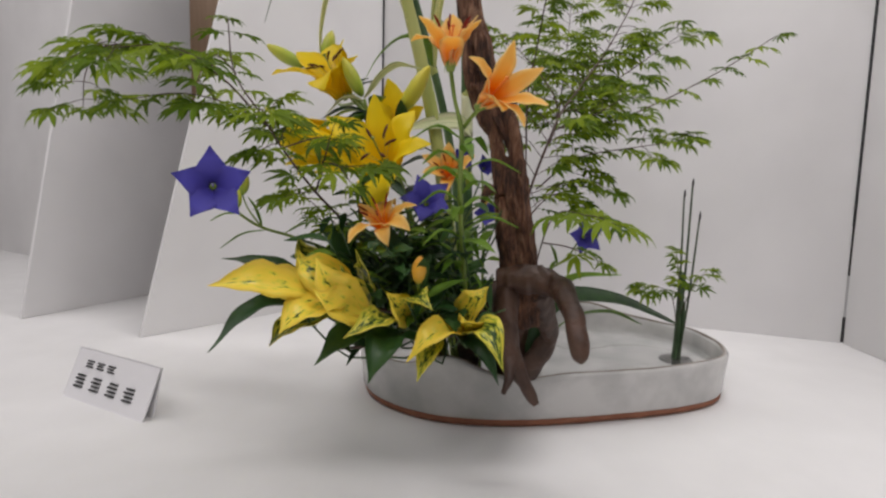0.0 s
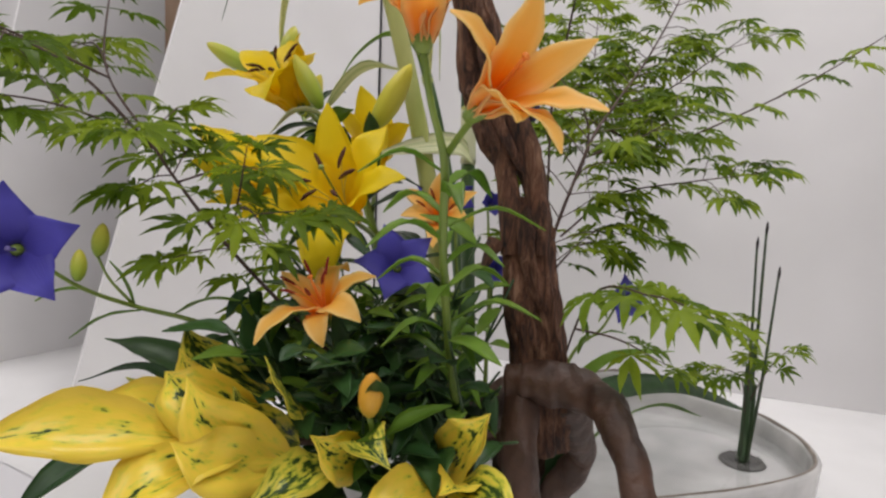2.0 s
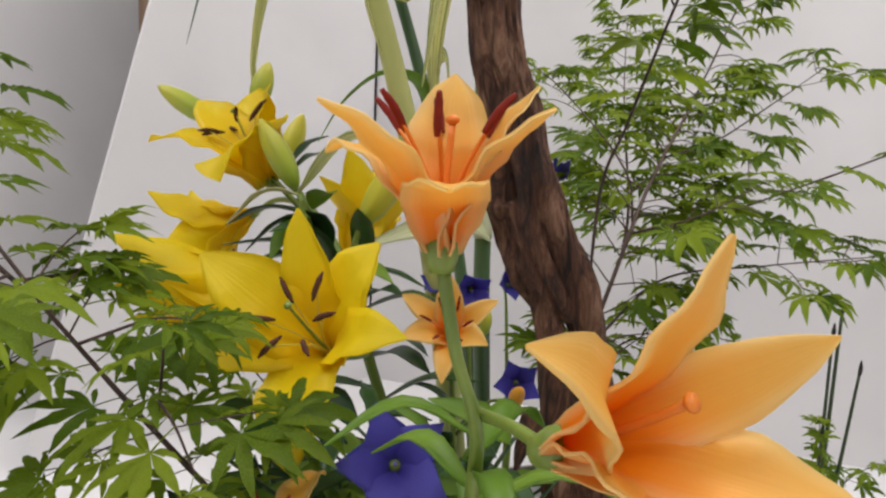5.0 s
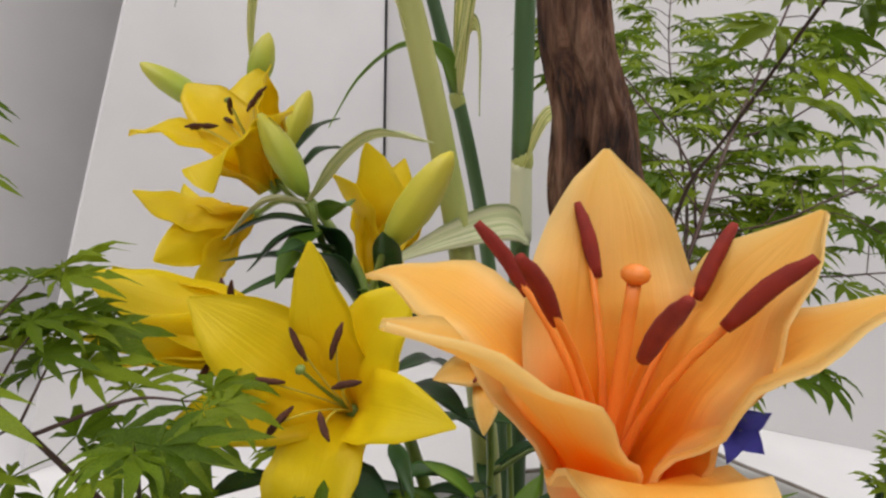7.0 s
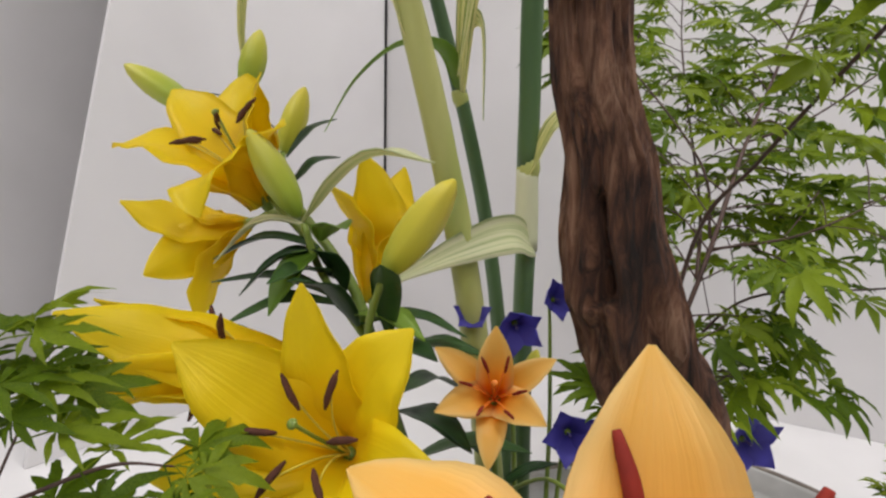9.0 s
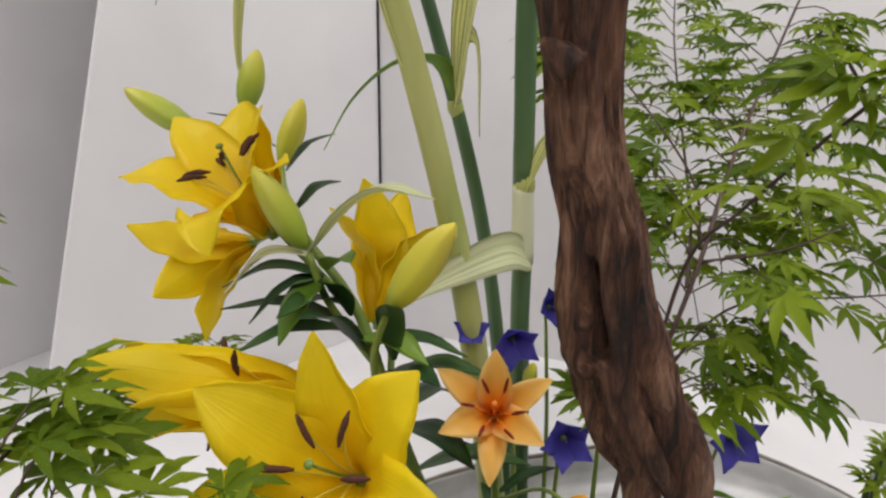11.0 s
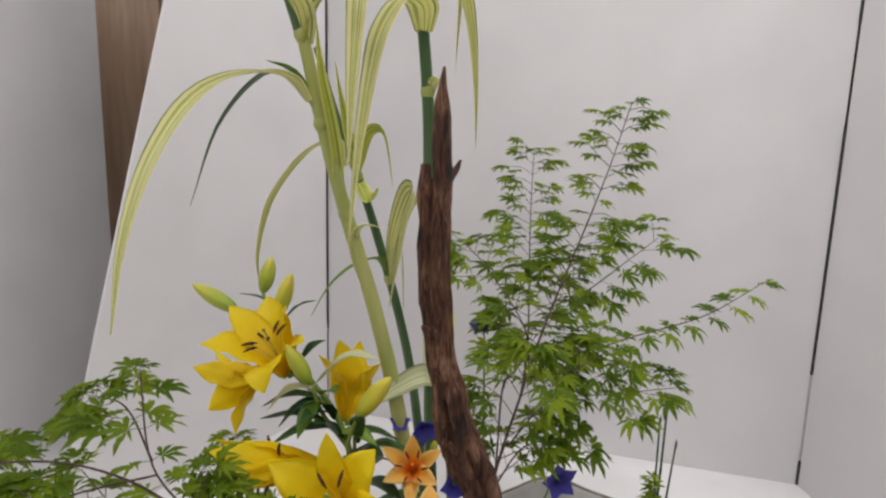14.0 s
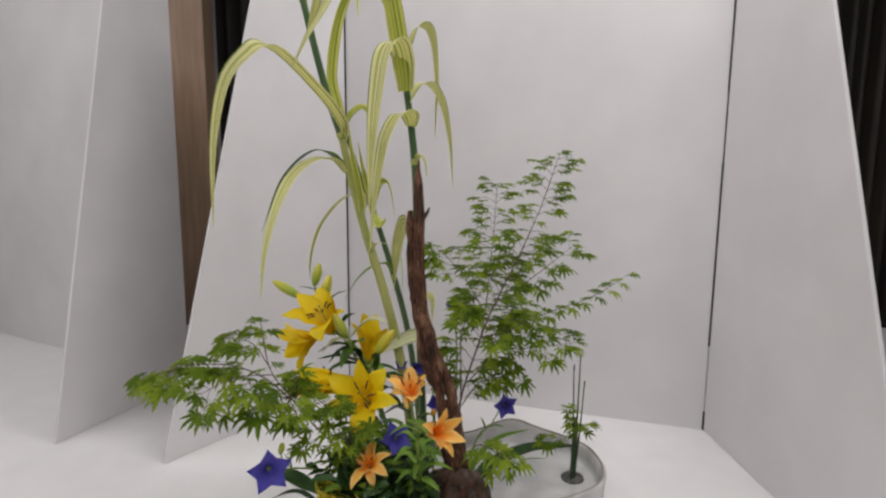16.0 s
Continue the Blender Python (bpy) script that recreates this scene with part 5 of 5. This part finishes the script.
maple("maple_branch", (0.155, 0.74, 0.03), "leafy green maple branch rising behind the driftwood", [
    ([(0.155, 0.74, 0.03), (0.158, 0.73, 0.2), (0.198, 0.76, 0.33), (0.232, 0.82, 0.384), (0.283, 0.90, 0.454), (0.334, 0.96, 0.547), (0.371, 0.99, 0.644)], 0.0022, 0.75),
    ([(0.195, 0.765, 0.315), (0.21, 0.82, 0.35), (0.232, 0.95, 0.425), (0.249, 1.05, 0.495), (0.259, 1.10, 0.576)], 0.0016, 0.85),
    ([(0.225, 0.80, 0.36), (0.268, 0.81, 0.345), (0.329, 0.80, 0.369), (0.389, 0.77, 0.402), (0.445, 0.765, 0.440)], 0.0014, 0.05),
    ([(0.18, 0.75, 0.26), (0.23, 0.78, 0.298), (0.296, 0.77, 0.312), (0.365, 0.766, 0.322)], 0.0013, 0.45),
    ([(0.205, 0.78, 0.335), (0.2, 0.80, 0.379), (0.157, 0.84, 0.441), (0.120, 0.856, 0.474)], 0.0012, 0.7),
    ([(0.24, 0.84, 0.39), (0.288, 0.86, 0.407), (0.335, 0.87, 0.44), (0.377, 0.875, 0.472)], 0.0012, 0.7),
    ([(0.165, 0.735, 0.22), (0.195, 0.76, 0.25), (0.222, 0.77, 0.255), (0.235, 0.775, 0.24)], 0.0012, 0.5),
    ([(0.2, 0.77, 0.33), (0.24, 0.75, 0.345), (0.28, 0.745, 0.37)], 0.0012, 0.6)], 5, 0.0250, (0.03, 0.075), 0.0205, 0.2)

maple("maple_branch", (0.155, 0.725, 0.03), "slender maple branch leaning forward past the driftwood", [
    ([(0.155, 0.725, 0.03), (0.162, 0.728, 0.18), (0.164, 0.715, 0.27), (0.160, 0.673, 0.356), (0.1635, 0.635, 0.389), (0.166, 0.592, 0.420), (0.167, 0.570, 0.434)], 0.0015, 0.12)], 17, 0.0215, (0.02, 0.035), 0.022, 0.72)

maple("maple_branch", (0.08, 0.68, 0.02), "green maple branch spreading low over the yellow lilies", [
    ([(0.08, 0.75, 0.02), (0.068, 0.665, 0.10), (0.05, 0.61, 0.155), (0.011, 0.572, 0.211), (-0.03, 0.568, 0.253), (-0.057, 0.56, 0.29), (-0.071, 0.552, 0.316), (-0.096, 0.555, 0.352), (-0.115, 0.585, 0.405)], 0.0018, 0.45),
    ([(-0.068, 0.554, 0.308), (-0.10, 0.54, 0.345), (-0.14, 0.53, 0.365), (-0.19, 0.525, 0.366), (-0.225, 0.55, 0.350), (-0.258, 0.59, 0.326)], 0.0012, 0.5),
    ([(-0.09, 0.55, 0.345), (-0.12, 0.50, 0.360), (-0.15, 0.470, 0.352)], 0.001, 0.35),
    ([(-0.095, 0.555, 0.352), (-0.13, 0.59, 0.375), (-0.17, 0.61, 0.375)], 0.001, 0.5),
    ([(-0.071, 0.552, 0.312), (-0.097, 0.53, 0.325), (-0.12, 0.505, 0.327), (-0.144, 0.480, 0.318)], 0.001, 0.3),
    ([(-0.03, 0.568, 0.253), (-0.015, 0.545, 0.275), (0.0, 0.53, 0.275), (0.012, 0.522, 0.262)], 0.001, 0.2),
    ([(-0.057, 0.56, 0.29), (-0.03, 0.568, 0.300), (-0.012, 0.572, 0.299)], 0.001, 0.1),
    ([(-0.075, 0.55, 0.318), (-0.06, 0.52, 0.318), (-0.05, 0.505, 0.312)], 0.0009, 0.2),
    ([(-0.03, 0.568, 0.253), (-0.016, 0.55, 0.285), (-0.004, 0.532, 0.308)], 0.001, 0.12),
    ([(0.068, 0.665, 0.10), (-0.03, 0.73, 0.19), (-0.09, 0.76, 0.235), (-0.118, 0.767, 0.258)], 0.001, 0.1),
    ([(-0.071, 0.552, 0.316), (-0.084, 0.60, 0.312), (-0.084, 0.62, 0.312), (-0.082, 0.635, 0.308)], 0.001, 0.0)], 11, 0.0262, (0.02, 0.05), 0.025, 0.36)

maple("maple_branch", (0.15, 0.69, 0.06), "low maple twig with broad leaves reaching over the water", [
    ([(0.15, 0.74, 0.05), (0.164, 0.655, 0.135), (0.177, 0.575, 0.232), (0.203, 0.545, 0.240), (0.230, 0.535, 0.232)], 0.0011, 0.15),
    ([(0.173, 0.59, 0.212), (0.195, 0.575, 0.210), (0.218, 0.565, 0.200)], 0.0009, 0.1)], 23, 0.026, (0.018, 0.03), 0.030, 0.55)

maple("maple_branch", (0.385, 0.845, 0.02), "small maple sprig standing with the rushes in the water", [
    ([(0.385, 0.845, 0.02), (0.383, 0.835, 0.10), (0.375, 0.82, 0.150), (0.366, 0.81, 0.185)], 0.001, 0.15),
    ([(0.384, 0.84, 0.08), (0.360, 0.80, 0.13), (0.330, 0.775, 0.145), (0.312, 0.765, 0.143)], 0.0008, 0.0),
    ([(0.384, 0.84, 0.09), (0.390, 0.81, 0.14), (0.398, 0.79, 0.165)], 0.0008, 0.15)], 31, 0.0225, (0.015, 0.022), 0.024, 0.5)


# ---- rushes on their flower frog ----
def rushes():
    t = thing("rushes", (0.386, 0.847, 0.012), "three thin dark rushes with blackened tips standing in water", "rushes")
    for tip, r in (((0.391, 0.839, 0.269), 0.0017), ((0.375, 0.821, 0.254), 0.0015), ((0.393, 0.813, 0.227), 0.0015)):
        b = Vector((0.386, 0.847, 0.02)) + Vector((tip[0] - 0.386, tip[1] - 0.847, 0)) * 0.2
        q = Vector(tip)
        rod = stem("rush", t, [b, b.lerp(q, 0.5) + Vector((0.0015, 0, 0)), q], [r * 1.15, r, r * 0.7], M_RUSH, 14, seg=8)
        bm = bmesh.new()
        tube(bm, [q - Vector((0, 0, 0.002)), q + Vector((0.0004, 0, 0.004)), q + Vector((0.0006, 0, 0.010))], [r * 0.75, r * 1.05, 0.0004], 7, 8, 0.15, 200)
        part("tip", bm, M_BLACK, t, "blackened tip")
    for k in range(3):
        a = k * 2.1
        p = Vector((0.386 + 0.004 * math.cos(a), 0.845 + 0.004 * math.sin(a), 0.02))
        stem("rush", t, [p, p + Vector((0.001, -0.004, 0.05)), p + Vector((0.0, -0.007, 0.095 + 0.02 * k))], [0.0028, 0.0026, 0.0022], M_STEMDARK, 8, seg=8, label="cut green stalk")
    f = thing("flower_frog", (0.388, 0.848, 0.0105), "round dark metal pin holder under water", "flower frog")
    bm = bmesh.new()
    tube(bm, [(0.388, 0.848, 0.0108), (0.388, 0.848, 0.014), (0.388, 0.848, 0.019)], [0.021, 0.022, 0.0205], 5, 28)
    part("base", bm, M_METAL, f)
    bm = bmesh.new()
    for i in range(-4, 5):
        for j in range(-4, 5):
            if i * i + j * j < 18:
                x, y = 0.388 + i * 0.0044, 0.848 + j * 0.0044
                tube(bm, [(x, y, 0.019), (x, y, 0.029)], [0.0006, 0.0002], 2, 4)
    part("pins", bm, M_METAL, f)


rushes()


# ---- broad leaves round the foot ----
def foot_leaves():
    b = thing("iris_leaves", (0.16, 0.70, 0.04), "long green strap leaves arching over the water", "leaves")
    strap = [0.5, 0.9, 1, 0.95, 0.75, 0.45, 0.04]
    lance(b, [(0.16, 0.70, 0.04), (0.185, 0.665, 0.125), (0.215, 0.685, 0.148), (0.29, 0.773, 0.129), (0.36, 0.845, 0.095), (0.413, 0.897, 0.066)], 0.0095, M_LEAFDARK, (0.3, -0.3, 1), 0.18, 0.02, strap, 24)
    lance(b, [(0.16, 0.72, 0.04), (0.18, 0.71, 0.12), (0.225, 0.745, 0.157), (0.294, 0.787, 0.156)], 0.0055, M_LEAFMID, (0.2, -0.3, 1), 0.2, 0.02, strap, 18)
    lance(b, [(0.17, 0.69, 0.05), (0.205, 0.67, 0.118), (0.27, 0.745, 0.118), (0.33, 0.81, 0.088)], 0.0045, M_LEAFMID, (0.2, -0.3, 1), 0.2, 0.02, strap, 18)
    OVAL = [0.06, 0.55, 0.92, 1.0, 0.86, 0.52, 0.2, 0.01]
    t = thing("variegated_leaf_branch", (0.08, 0.68, 0.03), "low branch of broad yellow leaves spotted dark green", "leaf branch")
    stem("stem", t, [(0.08, 0.75, 0.03), (0.07, 0.665, 0.098), (0.062, 0.60, 0.128), (0.04, 0.54, 0.155), (0.0, 0.50, 0.165), (-0.02, 0.485, 0.170)], [0.003, 0.0026, 0.0022, 0.0016, 0.0012], M_TWIG, 24)
    stem("stem", t, [(0.06, 0.58, 0.13), (0.03, 0.53, 0.128), (0.005, 0.50, 0.132)], [0.0018, 0.0015, 0.001], M_TWIG, 10)
    stem("stem", t, [(0.07, 0.665, 0.098), (0.10, 0.57, 0.13), (0.105, 0.53, 0.14)], [0.0022, 0.0018, 0.0013], M_TWIG, 12)
    Y, G, D = M_CROTON, M_CROTONG, M_LEAFDARK
    for a, m, e, w, mt, up in (
            ((0.032, 0.505, 0.160), (0.010, 0.472, 0.186), (-0.004, 0.468, 0.212), 0.0145, Y, (0.2, -0.9, 0.35)),
            ((0.028, 0.50, 0.158), (0.012, 0.462, 0.176), (0.000, 0.450, 0.190), 0.0140, Y, (0.3, -0.8, 0.5)),
            ((-0.004, 0.475, 0.180), (-0.034, 0.445, 0.193), (-0.064, 0.422, 0.194), 0.0140, Y, (0.2, -0.7, 0.7)),
            ((0.020, 0.49, 0.172), (-0.004, 0.450, 0.172), (-0.018, 0.428, 0.160), 0.0135, Y, (0, -0.6, 0.8)),
            ((0.025, 0.50, 0.172), (-0.002, 0.478, 0.196), (-0.024, 0.486, 0.207), 0.0145, Y, (0.1, -0.9, 0.35)),
            ((0.010, 0.52, 0.168), (-0.035, 0.49, 0.185), (-0.055, 0.478, 0.196), 0.0140, Y, (0.1, -0.8, 0.6)),
            ((0.000, 0.52, 0.162), (-0.045, 0.475, 0.168), (-0.070, 0.445, 0.142), 0.0110, D, (0, -0.3, 1)),
            ((-0.02, 0.56, 0.165), (-0.08, 0.58, 0.185), (-0.135, 0.605, 0.186), 0.0100, D, (0, -0.5, 0.8)),
            ((0.01, 0.54, 0.175), (-0.025, 0.53, 0.20), (-0.035, 0.52, 0.222), 0.0105, G, (0.2, -0.9, 0.2)),
            ((0.02, 0.55, 0.18), (0.00, 0.54, 0.205), (-0.005, 0.53, 0.228), 0.0110, D, (0.2, -0.9, 0.2)),
            ((0.03, 0.52, 0.160), (0.018, 0.488, 0.182), (0.014, 0.475, 0.206), 0.0120, G, (0.5, -0.85, 0.2)),
            ((0.03, 0.53, 0.175), (0.03, 0.50, 0.195), (0.022, 0.49, 0.215), 0.0110, G, (-0.3, -0.9, 0.2)),
            ((0.045, 0.52, 0.155), (0.040, 0.485, 0.160), (0.020, 0.455, 0.152), 0.0120, G, (0.2, -0.6, 0.7)),
            ((0.06, 0.53, 0.15), (0.055, 0.495, 0.168), (0.048, 0.475, 0.186), 0.0120, Y, (0.7, -0.7, 0.2)),
            ((0.065, 0.53, 0.16), (0.070, 0.49, 0.178), (0.085, 0.475, 0.172), 0.0110, G, (-0.2, -0.6, 0.8)),
            ((0.05, 0.52, 0.145), (0.045, 0.485, 0.140), (0.038, 0.47, 0.116), 0.0140, D, (0, -0.9, 0.3)),
            ((0.03, 0.52, 0.145), (0.015, 0.49, 0.145), (-0.002, 0.47, 0.128), 0.0120, D, (0, -0.7, 0.6)),
            ((0.105, 0.53, 0.142), (0.085, 0.495, 0.150), (0.060, 0.482, 0.127), 0.0120, Y, (0.1, -0.5, 0.85)),
            ((0.100, 0.54, 0.142), (0.115, 0.52, 0.168), (0.126, 0.52, 0.186), 0.0135, Y, (-0.4, -0.8, 0.4)),
            ((0.105, 0.53, 0.142), (0.110, 0.495, 0.158), (0.104, 0.47, 0.166), 0.0100, Y, (0.3, -0.5, 0.8)),
            ((0.105, 0.53, 0.140), (0.125, 0.49, 0.155), (0.139, 0.468, 0.128), 0.0115, G, (-0.2, -0.5, 0.85)),
            ((0.100, 0.54, 0.138), (0.120, 0.505, 0.140), (0.134, 0.49, 0.112), 0.0105, D, (-0.2, -0.6, 0.7)),
            ((0.085, 0.54, 0.135), (0.078, 0.505, 0.130), (0.070, 0.49, 0.108), 0.0090, G, (0, -0.8, 0.5)),
            ((0.07, 0.55, 0.14), (0.072, 0.515, 0.145), (0.068, 0.495, 0.150), 0.0130, D, (0, -0.8, 0.6)),
            ((0.09, 0.55, 0.15), (0.098, 0.52, 0.155), (0.10, 0.50, 0.148), 0.0120, D, (0.1, -0.8, 0.6)),
            ((0.00, 0.53, 0.155), (-0.03, 0.50, 0.150), (-0.045, 0.48, 0.135), 0.0110, G, (0, -0.6, 0.8)),
            ((-0.010, 0.53, 0.170), (-0.022, 0.515, 0.190), (-0.028, 0.508, 0.212), 0.0110, Y, (0.3, -0.9, 0.2)),
            ((0.000, 0.52, 0.168), (-0.002, 0.505, 0.190), (-0.006, 0.500, 0.208), 0.0100, Y, (-0.3, -0.9, 0.2)),
            ((-0.012, 0.52, 0.176), (-0.028, 0.50, 0.186), (-0.046, 0.492, 0.200), 0.0100, G, (0.1, -0.8, 0.5)),
            ((-0.020, 0.53, 0.170), (-0.06, 0.535, 0.190), (-0.095, 0.53, 0.182), 0.0035, D, (0, -0.3, 1)),
            ((0.015, 0.56, 0.19), (-0.015, 0.57, 0.215), (-0.03, 0.575, 0.225), 0.0085, D, (0.3, -0.8, 0.5))):
        a, m, e = Vector(a), Vector(m), Vector(e)
        if mt is not D:
            e = a.lerp(e, 0.92)
        lance(t, [a, m, e], w * (1.0 if mt is D else 1.06), mt, up, random.uniform(0.3, 0.55), 0.13, OVAL, 16)
    # filling greenery at the foot of the stems
    f = thing("fern_greenery", (0.09, 0.68, 0.02), "dense dark green cut foliage round the flower stems", "foliage")
    rng = random.Random(3)
    for k in range(120):
        c = Vector((rng.uniform(0.0, 0.112), rng.uniform(0.55, 0.70), rng.uniform(0.10, 0.185)))
        e = c + Vector((rng.uniform(-0.05, 0.035), rng.uniform(-0.07, 0.0), rng.uniform(0.02, 0.085)))
        stem("stalk", f, [Vector((0.085 + 0.3 * (c.x - 0.085), 0.70, 0.095)), c, e], [0.0012, 0.0008], M_STEMDARK, 8, seg=5, lump=0)
        for j in range(4):
            d = Vector((rng.uniform(-1, 1), rng.uniform(-1, 0.3), rng.uniform(-0.3, 0.6))).normalized()
            q = c.lerp(e, 0.35 + 0.2 * j)
            if q.x + d.x * 0.03 > 0.138:
                continue
            lance(f, [q, q + d * 0.014 + Vector((0, 0, 0.003)), q + d * rng.uniform(0.022, 0.036)], rng.uniform(0.003, 0.0065), M_LEAFDARK if rng.random() < 0.7 else M_LEAFMID, (0, -0.4, 1), 0.3, 0.12, n=7)


foot_leaves()
